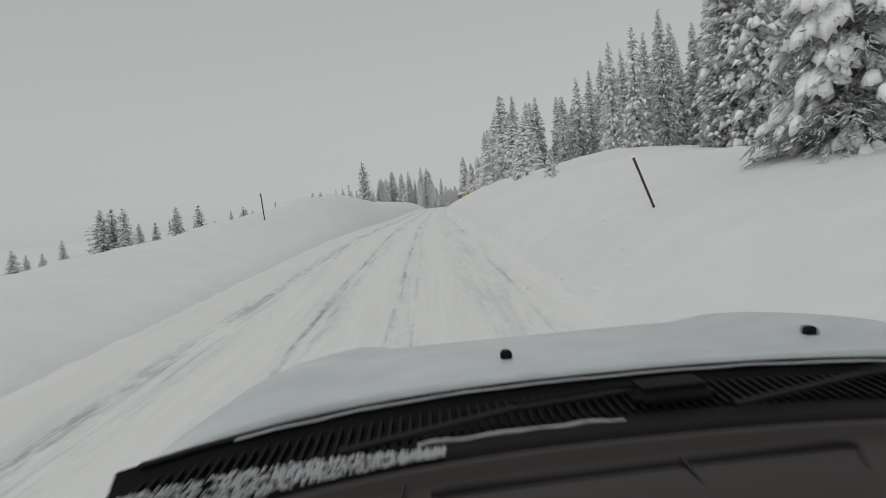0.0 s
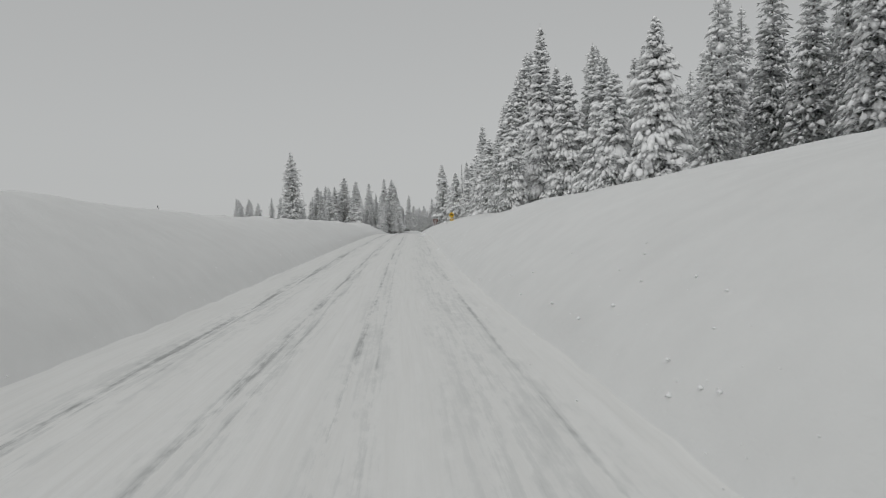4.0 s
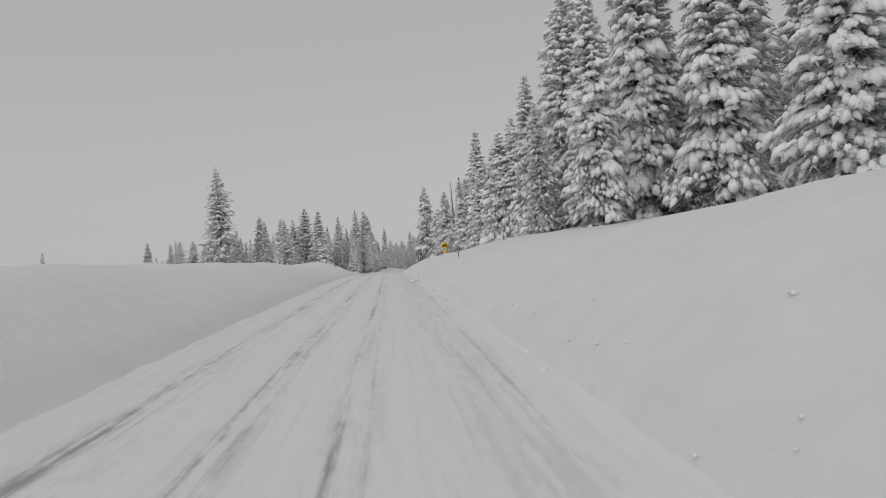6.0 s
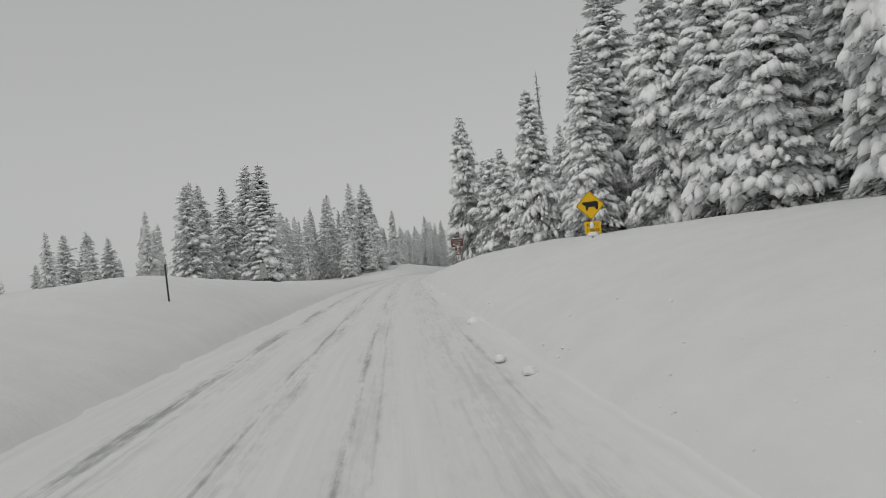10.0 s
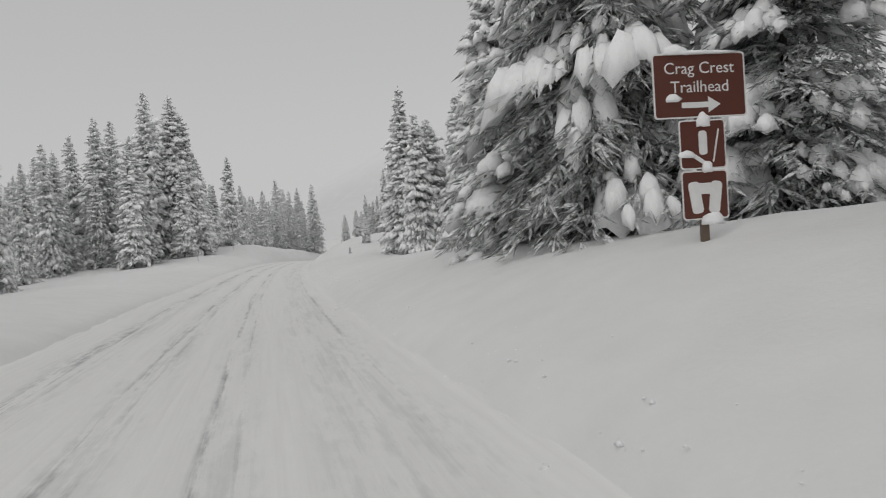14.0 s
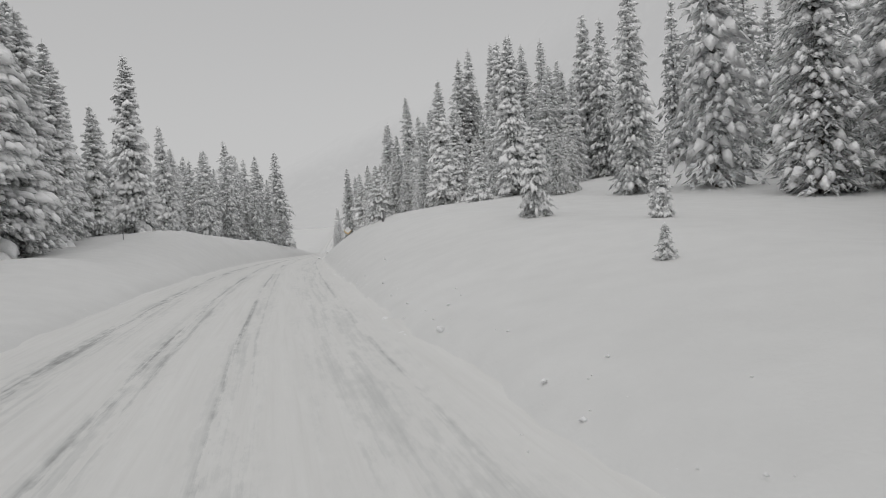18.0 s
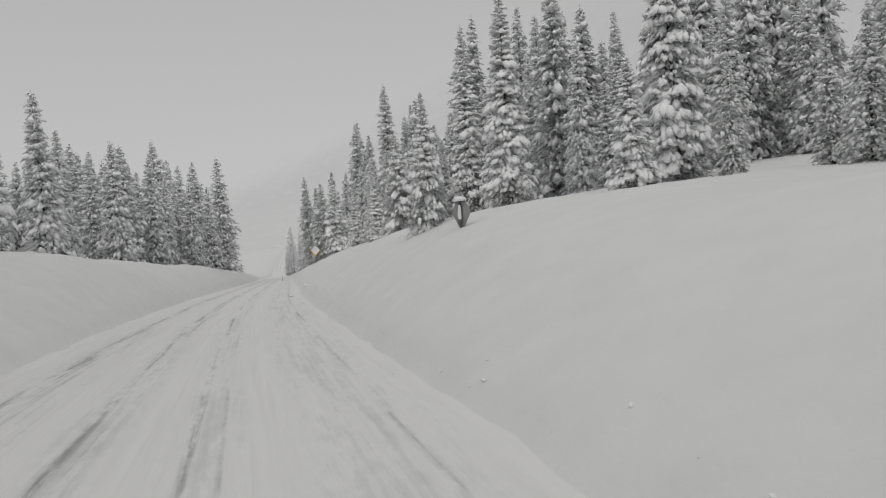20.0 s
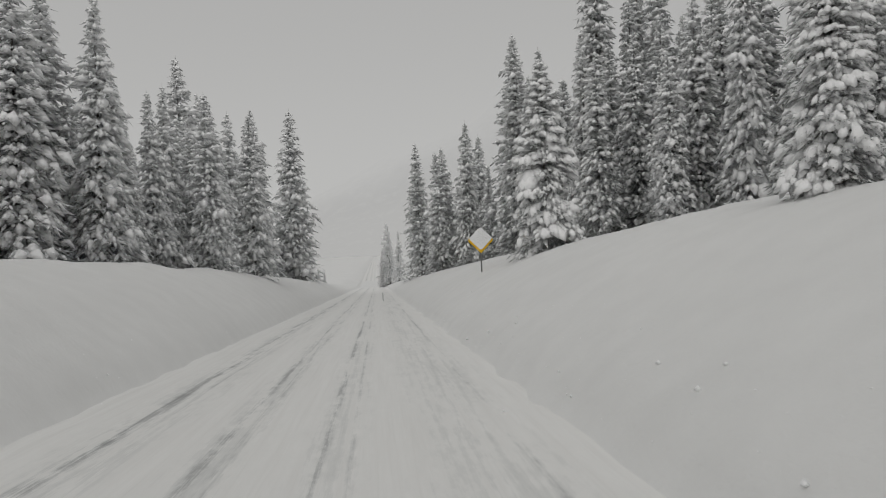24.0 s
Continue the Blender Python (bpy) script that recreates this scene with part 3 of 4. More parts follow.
FRONT_FURTHER = ((4.3, 175.2, 15), (2.9, 178.6, 10.1), (4.2, 181.0, 14), (3.0, 182.4, 9), (0.9, 184.6, 9), (3.3, 191.3, 10.2), (3.4, 193.2, 9.5), (2.6, 196.4, 10), (1.9, 199.5, 4.5), (2.2, 193.6, 9), (10.8, 223, 9), (9.6, 228.8, 4), (12.2, 231.9, 4), (10.2, 233.8, 4), (10.5, 236.6, 10.7), (12.9, 238.4, 4), (12.3, 243.1, 5), (14.5, 260.2, 9), (17.4, 275.5, 8.5), (15.4, 277.1, 7.3), (15.8, 279.7, 9), (17.9, 288.4, 9.8), (18.3, 291.6, 8.2), (20.7, 301.7, 7.9), (22.2, 311.3, 9.4), (22.6, 316.5, 17.5), (24.8, 341.6, 16), (24.6, 312, 17), (27.5, 309, 17))
# wood behind it, on the rise
BEHIND = ((7.8, 80.3, 14.4), (9.7, 67.7, 17.7), (9.1, 98.5, 14.6), (8.5, 68.1, 15.5), (6.1, 52, 10.5), (9.2, 55, 17), (14.7, 59, 15.2), (19.7, 59, 15.4), (24.5, 52, 18.3), (25.3, 45, 18.6), (26.7, 42, 15.5), (28, 39, 18.3), (30.5, 37, 18.3), (31.4, 32, 18.2), (33.9, 32, 17.6), (34.8, 27, 17.4), (35.8, 25, 16.3), (36.4, 22, 16.2), (36.4, 17, 13.4), (27, 22, 11.2), (29.7, 17, 11.8), (24.9, 283.3, 22.2), (30.1, 287.3, 23.6), (33.9, 289.3, 24.9), (34.1, 285.3, 22.1), (35.9, 283.3, 21.9), (35.6, 277.3, 17.4), (39, 277.3, 19.2), (24.9, 302.3, 18.4), (25.5, 297.3, 13.7), (22.1, 317.3, 15.5), (19, 327.3, 14.5), (18.1, 335.3, 13.3), (30.9, 299.7, 15.9), (29.8, 291.7, 18.1), (30.6, 289.7, 16.3), (30.8, 285.7, 13.8), (30.8, 303.7, 16), (28.8, 305.7, 14.3), (37.2, 279.7, 10.9), (38.1, 277.7, 11.2))
# left of the road
LEFT_GROVE = ((-28.8, 173.9, 12.6), (-27.8, 176.9, 12.1), (-30.8, 180.9, 11.7), (-29.7, 220.9, 12), (-21.7, 217.8, 13.3), (-21.5, 213.8, 11.6), (-58.6, 184.3, 12.5), (-56.3, 186.3, 12.6), (-54.5, 189.3, 11.8), (-48.9, 192.3, 12.4), (-27.9, 150.3, 11.6), (-27.6, 152.3, 11.6), (-27, 158.3, 12), (-29, 194.3, 12.9), (-63.1, 184.3, 8.5), (-28.7, 214.3, 12.9), (-24.1, 105.5, 4.5), (-21.6, 107.5, 6.5), (-25.9, 143.5, 10), (-24.6, 109.5, 4.3), (-32, 99.1, 4.6), (-34.7, 113.1, 5))
LEFT_WOOD = ((-40.3, 223.9, 10.9), (-39, 228.9, 11.3), (-34, 224.9, 12.1), (-26.3, 224.9, 16.6), (-17.2, 233.9, 12.2), (-43.4, 223.9, 7.3), (-39.7, 238.9, 10.8), (-21.3, 224.8, 19.3), (-18.1, 235.8, 13.4), (-17.4, 239.8, 10), (-16.7, 247.8, 9.4), (-17.9, 227.8, 17), (-21.4, 229.8, 16.9), (-15.8, 278.5, 9.2), (-16, 290.5, 10.4), (-14.7, 300.5, 13.6), (-12.8, 306.5, 13.7), (-10.2, 310.5, 14), (-5.6, 333.5, 18.5), (-4.2, 338.5, 18.6), (-1.7, 340.5, 19.3), (-23.4, 318.5, 10.7), (-24.9, 234.3, 14.1), (-18.4, 244.3, 13.1), (-13.1, 292.8, 12.3), (-10.2, 292.8, 12.8), (-7.2, 297.8, 8.0), (-3.6, 302.8, 10.2), (-39.7, 237.8, 10.4), (-1.4, 307.8, 10.6))
LEFT_FIELD = ((-48.3, 24.1, 4.6), (-47.8, 26.1, 4.7), (-45, 24.1, 4.6), (-41.1, 32.1, 4.3), (-37.6, 32.1, 4.3), (-56, 16.1, 0.1), (-51.9, 16.1, -0.7), (-58.4, 22.1, -0.8), (-57.6, 52.1, 2.8), (-55.5, 54.1, 2), (-41.6, 62.1, 4.4), (-36.8, 67.1, 3.0), (-31.7, 72.1, 3.6), (-66, 42.1, -0.4))
FAR_END = ((25.6, 412.2, 13.9), (26.1, 402.2, 10.7), (24.3, 412.2, 8.7), (8.4, 392.2, 2.6), (10.7, 402.2, 3.3), (25.6, 409.7, 13.3))
# single tops: x, y and the top's level
TOPS_RIGHT = ((6.1, 65.5, 11.9), (10.8, 56.4, 17.0), (16.5, 64, 20.7), (20.7, 66, 20.0), (9.2, 74, 15.8), (7.5, 128, 22.6), (0.9, 190.6, 12.8), (29.6, 43, 18.8), (35, 47, 20.7), (25.3, 58, 18), (21.7, 319.6, 19), (23.4, 282.6, 22.7), (22.8, 248, 18.4), (22.5, 323, 20), (21.7, 304, 21.7), (26, 306, 19.4), (23.8, 276, 13.3), (19.4, 338, 11.7), (36.7, 316, 20.5), (18.6, 347, 13.8))
TOPS_LEFT = ((-24, 99.5, 14.7), (-20.7, 106.4, 8.8), (-20.9, 149, 13.6), (-25.4, 161.5, 15.5), (-28.6, 242, 19.9), (-18.8, 227, 19.9), (-14.7, 252, 15.6), (-28.8, 217, 12.7), (-17.9, 223, 11.3), (-17.6, 257.6, 12.1), (2.6, 347.8, 18), (-7.4, 325.8, 18), (-10.5, 297.8, 13.2), (-15, 296, 13.2), (-9, 305, 8.6), (-6.2, 330, 15.7), (-30.5, 230, 16.2), (-38.6, 244, 15.7))
TOPS_RIGHT += ((10.3, 75.1, 23.0), (12.6, 76.5, 23.4), (29.2, 68.8, 20.6), (21.0, 61.1, 20.0), (9.7, 120.2, 17.9), (4.1, 121.6, 14.7), (8.9, 107.9, 11.8), (18.2, 256.6, 18.0), (26.4, 251.6, 16.3), (24.1, 304.2, 17.5))
TOPS_LEFT += ((-17.0, 229.5, 13.6), (-17.9, 245.8, 12.3), (-9.6, 297.4, 7.9))
grow(NEAR, [r for r in FRONT if r[0] - float(road_x(r[1])) < 22], tallest=11.5)
grow(NEAR, [r for r in FRONT if r[0] - float(road_x(r[1])) >= 22])
grow(OPEN, [(-0.9, 156.0, 15.5)], broad=0.75)
grow(OPEN, [(1.4, 141, 8.8), (2, 145.4, 4), (1.0, 146.4, 9), (1.6, 153.7, 9), (0.3, 157, 9), (-0.9, 158.6, 9.3), (-0.7, 163.8, 9)])
grow(NEAR, [r for r in FRONT_FURTHER if r[1] < 212], tallest=11.0)
grow(MID, [r for r in FRONT_FURTHER if r[1] >= 212])
grow(MID, BEHIND)
for kinds, tops, broad in ((MID, TOPS_RIGHT, 1.1), (GROVE, TOPS_LEFT[:4], 1.5), (GROVE, TOPS_LEFT[4:], 1.12)):
    grow(kinds, [(x, y, top - float(ground_z(x, y))) for x, y, top in tops], broad=broad)
grow(MID, [(7.2, 177.5, 13), (6.3, 183.5, 14), (8.6, 173.5, 13.5), (9.5, 181, 14.5), (6.9, 187.6, 13), (11.5, 176, 15), (5.4, 191, 12)], broad=1.15)
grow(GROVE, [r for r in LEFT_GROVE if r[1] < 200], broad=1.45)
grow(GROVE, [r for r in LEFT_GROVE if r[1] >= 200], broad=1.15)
grow([SNAG], [(3.4, 131.5, 12.2), (-1.2, 342, 17)], group="bare trees")
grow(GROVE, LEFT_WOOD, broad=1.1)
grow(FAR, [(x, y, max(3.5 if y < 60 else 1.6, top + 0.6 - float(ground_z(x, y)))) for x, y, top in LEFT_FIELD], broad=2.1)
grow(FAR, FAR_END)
grow(OPEN, [(4.2, 248.8, 4.6), (1.1, 213.6, 3), (1.3, 237.6, 3.6)], broad=0.8, label="young spruce standing alone on the snow bank")
grow(NEAR, [(5.9, 258.6, 4.1), (7.5, 270.5, 4.2), (9.6, 286.2, 7.3), (7.4, 235.1, 4.2), (2.7, 209.6, 2.2), (10.7, 229.9, 3.2)], label="young spruce standing alone on the snow bank")
grow(OPEN, [(11.0, -56.9, 6.0)], broad=0.85)
grow(MID, [(24.3, -15.0, 16.4)], broad=1.2)
grow(SMALL, [(7.7, -25.0, 1.9), (8.5, -35.2, 1.3), (8.2, -39.5, 0.5), (10.2, -56.0, 0.5), (-0.7, 169.8, 2.4), (-1.7, 203.3, 0.6), (4.6, 253, 1.0)], label="")


def scatter(kinds, count, s0, s1, y0, y1, h0, h1, apart=2.2, **more):
    """A wood between two lines along the road."""
    placed = []
    for _ in range(count * 14):
        if len(placed) >= count:
            break
        y, s = rnd.uniform(y0, y1), rnd.uniform(s0, s1)
        x = float(road_x(y)) + s
        if any((x - a) ** 2 + (y - b) ** 2 < apart * apart for a, b in PLANTED) or any((x - a) ** 2 + (y - b) ** 2 < apart * apart for a, b, _ in placed):
            continue
        placed.append((x, y, rnd.uniform(h0, h1)))
    grow(kinds, placed, **more)


scatter(MID, 24, 27, 46, -34, 30, 13, 18)
scatter(MID, 26, 15, 26, 25, 150, 10, 15)
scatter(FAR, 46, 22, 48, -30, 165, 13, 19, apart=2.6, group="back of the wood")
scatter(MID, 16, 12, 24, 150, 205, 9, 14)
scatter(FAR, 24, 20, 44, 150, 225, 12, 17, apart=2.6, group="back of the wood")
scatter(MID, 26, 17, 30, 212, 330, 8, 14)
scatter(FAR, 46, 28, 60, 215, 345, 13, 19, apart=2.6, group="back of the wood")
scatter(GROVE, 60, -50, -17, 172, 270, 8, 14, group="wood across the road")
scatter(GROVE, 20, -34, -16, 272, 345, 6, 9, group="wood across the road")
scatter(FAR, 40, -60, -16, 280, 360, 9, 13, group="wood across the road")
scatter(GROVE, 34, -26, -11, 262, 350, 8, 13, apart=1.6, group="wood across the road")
scatter(MID, 22, 10, 20, 292, 345, 8, 13, apart=1.8)
scatter(GROVE, 30, 11, 30, 240, 310, 6, 12, apart=1.8)
scatter(FAR, 30, -70, -28, 95, 175, 3, 5.5, broad=1.4, group="wood across the road")

# ---- signs and marker posts ----
def letters(parent, text, size, at, material, name="lettering"):
    cu = bpy.data.curves.new(name, "FONT")
    cu.body, cu.size, cu.align_x, cu.align_y, cu.extrude, cu.resolution_u = text, size, "CENTER", "CENTER", 0.002, 3
    ob = new(name, cu)
    deps = bpy.context.evaluated_depsgraph_get()
    me = bpy.data.meshes.new_from_object(ob.evaluated_get(deps))
    bpy.data.objects.remove(ob)
    bpy.data.curves.remove(cu)
    me.materials.clear()
    me.materials.append(material)
    made = new(name, me)
    made.parent = parent
    made.matrix_basis = pose(*at, 90, 0, 0)
    return made


def plate(w, h, r, thick, turned=0.0, at=(0, 0, 0)):
    """A rounded plate that stands upright and faces -y."""
    bm = bmesh.new()
    pts = []
    for cx, cz, a0 in ((w / 2 - r, h / 2 - r, 0), (-w / 2 + r, h / 2 - r, 90), (-w / 2 + r, -h / 2 + r, 180), (w / 2 - r, -h / 2 + r, 270)):
        for i in range(5):
            a = radians(a0 + 22.5 * i)
            pts.append((cx + r * math.cos(a), cz + r * math.sin(a)))
    c, s = math.cos(radians(turned)), math.sin(radians(turned))
    front = [bm.verts.new((at[0] + x * c - z * s, at[1] - thick / 2, at[2] + x * s + z * c)) for x, z in pts]
    back = [bm.verts.new((v.co.x, v.co.y + thick, v.co.z)) for v in front]
    bm.faces.new(front)
    bm.faces.new(list(reversed(back)))
    n = len(front)
    for i in range(n):
        bm.faces.new((front[i], back[i], back[(i + 1) % n], front[(i + 1) % n]))
    bmesh.ops.recalc_face_normals(bm, faces=bm.faces)
    return bm


def shape(points, thick, at):
    """A flat outline, cut from sheet, upright and facing -y."""
    bm = bmesh.new()
    front = [bm.verts.new((at[0] + x, at[1], at[2] + z)) for x, z in points]
    back = [bm.verts.new((v.co.x, v.co.y + thick, v.co.z)) for v in front]
    bm.faces.new(front)
    bm.faces.new(list(reversed(back)))
    n = len(front)
    for i in range(n):
        bm.faces.new((front[i], back[i], back[(i + 1) % n], front[(i + 1) % n]))
    bmesh.ops.recalc_face_normals(bm, faces=bm.faces)
    return bm


def post_mesh(w, d, z0, z1, bevel=0.008):
    bm = bmesh.new()
    box(bm, (w, d, z1 - z0), pose(0, 0, (z0 + z1) / 2))
    bmesh.ops.bevel(bm, geom=list(bm.edges), offset=bevel, segments=2, affect="EDGES")
    return bm


def snow_clump(seed, w, d, h, at):
    """A lump of stuck snow: a squashed, uneven ball."""
    bm = bmesh.new()
    bmesh.ops.create_icosphere(bm, subdivisions=2, radius=1.0)
    for v in bm.verts:
        k = 1 + 0.30 * noise.noise(v.co * 1.7 + Vector((seed, 0, 0)))
        v.co = Vector((at[0] + v.co.x * w * k, at[1] + v.co.y * d * k, at[2] + max(v.co.z, -0.5) * h * k))
    for f in bm.faces:
        f.smooth = True
    return bm


def stand(name, x, y, turn=0.0, lean=0.0, tip=0.0, level=None):
    ob = new(name)
    ob.matrix_basis = pose(x, y, float(ground_z(x, y)) if level is None else level, tip, lean, turn)
    return ob


# yellow warning diamond with its small plate, on a steel post behind the bank
sx, sy = 1.02, 109.2
g = float(ground_z(sx, sy))
cow = stand("warning_sign", sx, sy, 3)
tagged(cow, "yellow diamond animal warning sign with distance plate in snow", "road sign")
mid_z = 4.29 - g
part("post", (post_mesh(0.06, 0.06, -0.8, mid_z + 0.45), STEEL), cow)
face = part("sign_panel", (plate(0.762, 0.762, 0.05, 0.006, 45, (0, -0.045, mid_z)), YELLOW), cow, "yellow diamond panel")
part("border", (plate(0.735, 0.735, 0.045, 0.004, 45, (0, -0.0495, mid_z)), BLACK), face)
part("inner_face", (plate(0.705, 0.705, 0.04, 0.004, 45, (0, -0.0535, mid_z)), YELLOW), face)
part("symbol", (shape([(-0.30, 0.06), (-0.26, 0.13), (-0.20, 0.12), (0.24, 0.14), (0.29, 0.10), (0.29, -0.12), (0.26, -0.17), (0.19, -0.17), (0.17, -0.06), (-0.08, -0.07), (-0.10, -0.18), (-0.17, -0.18), (-0.18, -0.02)], 0.004, (0, -0.061, mid_z)), BLACK), face, "dark plain block symbol")
low = part("distance_plate", (plate(0.61, 0.46, 0.04, 0.006, 0, (0.02, -0.045, mid_z - 0.82)), YELLOW), cow, "yellow plate, partly covered by snow")
letters(low, "NEXT", 0.17, (0.02, -0.052, mid_z - 0.73), BLACK)
letters(low, "7 MILES", 0.15, (0.02, -0.052, mid_z - 0.92), BLACK)
part("stuck_snow", (snow_clump(3, 0.09, 0.03, 0.16, (-0.02, -0.06, mid_z - 0.76)), TREE_SNOW), cow, "patch of stuck snow")
part("snow_drift", (snow_clump(5, 0.20, 0.12, 0.12, (0.0, -0.06, mid_z - 1.08)), TREE_SNOW), cow, "drift at the plate's foot")

# brown trailhead sign with two symbol panels below it
sx, sy = -2.56, 150.37
g = float(ground_z(sx, sy))
trail = stand("trailhead_sign", sx, sy, -6)
tagged(trail, "brown trailhead sign with white lettering over two symbol panels", "road sign")
cz = 4.07 - g
part("post", (post_mesh(0.09, 0.09, -0.8, cz + 0.3), WOOD_POST), trail)
board = part("name_board", (plate(1.22, 0.80, 0.04, 0.012, 0, (0, -0.06, cz)), WHITE), trail, "brown board with white border")
part("board_face", (plate(1.18, 0.76, 0.035, 0.004, 0, (0, -0.068, cz)), BROWN), board)
letters(board, "Crag Crest", 0.205, (0, -0.0705, cz + 0.21), WHITE)
letters(board, "Trailhead", 0.205, (0, -0.0705, cz - 0.02), WHITE)
part("arrow", (shape([(-0.25, -0.035), (0.10, -0.035), (0.10, -0.10), (0.26, 0.0), (0.10, 0.10), (0.10, 0.035), (-0.25, 0.035)], 0.004, (0.0, -0.074, cz - 0.24)), WHITE), board)
for k, lab in ((0, "brown panel with a pale plain symbol"), (1, "brown panel with a pale symbol under snow")):
    z = cz - 0.73 - 0.63 * k
    panel = part("symbol_panel", (plate(0.61, 0.61, 0.04, 0.010, 0, (0.0, -0.06, z)), WHITE), trail, lab)
    part("panel_face", (plate(0.575, 0.575, 0.035, 0.004, 0, (0.0, -0.067, z)), BROWN), panel)
    if k == 0:
        part("symbol_bar", (plate(0.11, 0.30, 0.04, 0.004, 0, (0.0, -0.071, z + 0.02)), WHITE), panel)
        part("symbol_bar", (plate(0.30, 0.05, 0.02, 0.004, -35, (-0.08, -0.072, z - 0.17)), WHITE), panel)
        part("symbol_bar", (plate(0.02, 0.42, 0.008, 0.004, -12, (0.17, -0.071, z - 0.02)), WHITE), panel)
    else:
        part("symbol_bar", (plate(0.15, 0.40, 0.05, 0.004, 8, (-0.13, -0.071, z - 0.03)), WHITE), panel)
        part("symbol_bar", (plate(0.15, 0.40, 0.05, 0.004, -8, (0.13, -0.071, z - 0.03)), WHITE), panel)
        part("symbol_bar", (plate(0.22, 0.14, 0.04, 0.004, 0, (0.0, -0.072, z + 0.08)), WHITE), panel)
for seed, w, d, h, x, z in ((1, 0.16, 0.05, 0.08, -0.3, 0.42), (2, 0.10, 0.04, 0.07, -0.36, -0.16), (4, 0.09, 0.05, 0.12, 0.02, -0.45), (5, 0.07, 0.05, 0.10, 0.04, -1.03), (6, 0.16, 0.10, 0.10, 0.08, -1.68), (7, 0.10, 0.04, 0.06, -0.22, -0.86), (8, 0.5, 0.05, 0.035, 0.0, 0.40)):
    part("stuck_snow", (snow_clump(seed, w, d, h, (x, -0.07, cz + z)), TREE_SNOW), trail, "patch of stuck snow")

# the back of a warning diamond that faces the other way, capped with snow
sx, sy = 0.72, 233.7
g = float(ground_z(sx, sy))
back = stand("warning_sign", sx, sy, -86)
tagged(back, "twisted diamond road sign, grey back, capped with snow", "road sign")
cz = 1.78 - g + 0.04
part("post", (post_mesh(0.06, 0.05, -0.8, cz + 0.42), STEEL), back)
part("sign_panel", (plate(0.762, 0.762, 0.05, 0.006, 45, (0, 0.04, cz)), SIGN_BACK), back, "dull grey metal back")
part("brace", (plate(0.08, 0.50, 0.01, 0.02, 0, (0, -0.035, cz - 0.1)), STEEL), back)
part("cross_bar", (plate(0.52, 0.04, 0.01, 0.02, 0, (0, 0.0, cz + 0.26)), STEEL), back)
part("snow_cap", (snow_clump(11, 0.30, 0.12, 0.09, (0, 0.0, cz + 0.33)), TREE_SNOW), back, "cap of snow on the crossbar")
part("stuck_snow", (snow_clump(12, 0.05, 0.05, 0.26, (0.07, -0.04, cz - 0.05)), TREE_SNOW), back, "strip of stuck snow")

# a yellow diamond whose face is plastered with snow
sx, sy = 7.9, 289.2
g = float(ground_z(sx, sy))
white = stand("warning_sign", sx, sy, -14)
tagged(white, "yellow diamond sign plastered with snow beside firs", "road sign")
cz = 0.24 - g
part("post", (post_mesh(0.06, 0.06, -0.8, cz + 0.45), STEEL), white)
part("sign_panel", (plate(0.762, 0.762, 0.05, 0.006, 45, (0, -0.045, cz)), YELLOW), white, "yellow diamond panel")
part("snow_crust", (plate(0.70, 0.70, 0.10, 0.05, 45, (0.0, -0.072, cz + 0.075)), TREE_SNOW), white, "crust of wind-blown snow")

# snow poles and marker posts
def marker(x, y, h, w, material, label, lean=0.0, tip=0.0, snow=True, reflector=False, turn=0.0):
    ob = stand("marker_post", x, y, turn, lean, tip)
    part("post", (post_mesh(w, w * 0.6, -0.5, h, w * 0.15), material), ob)
    if reflector:
        part("reflector", (plate(w * 1.7, 0.12, 0.02, 0.01, 0, (0, -w * 0.5, h - 0.1)), STEEL), ob)
    if snow:
        part("snow_cap", (snow_clump(int(h * 10), w * 0.9, w * 0.8, w * 0.8, (0, 0, h)), TREE_SNOW), ob, "small cap of snow")
    return tagged(ob, label, "marker post", "snow markers along the road")


marker(8.2, -55.85, 0.95, 0.042, DARK_POST, "leaning dark snow pole with worn pale bands", -18, 0)
marker(-4.5, -38.2, 1.2, 0.05, DARK_POST, "thin dark snow pole on the bank crest", -3, 0, False, True)
marker(0.36, 61.6, 0.75, 0.05, STEEL, "grey delineator post in the snow bank", -4)
marker(-12.04, 102.8, 1.0, 0.045, DARK_POST, "thin dark snow pole on the bank crest", -1, 0, False)
marker(-15.6, 214.0, 0.6, 0.04, DARK_POST, "short dark marker post by the bank", 0, 0, False)
marker(-13.5, 236.0, 0.9, 0.04, STEEL, "grey delineator post in the snow bank", 3)
marker(8.5, 318, 0.8, 0.05, DARK_POST, "short dark marker post by the bank", 0, 0)
facing = stand("road_sign", -17.9, 136.4, 150)
tagged(facing, "dark post with two pale sign backs in snow", "road sign")
part("post", (post_mesh(0.10, 0.10, -0.6, 1.75), WOOD_POST), facing)
part("sign_panel", (plate(0.61, 0.61, 0.04, 0.006, 0, (0, 0.07, 1.35)), SIGN_BACK), facing)
part("sign_panel", (plate(0.61, 0.46, 0.04, 0.006, 0, (0, 0.07, 0.75)), SIGN_BACK), facing)

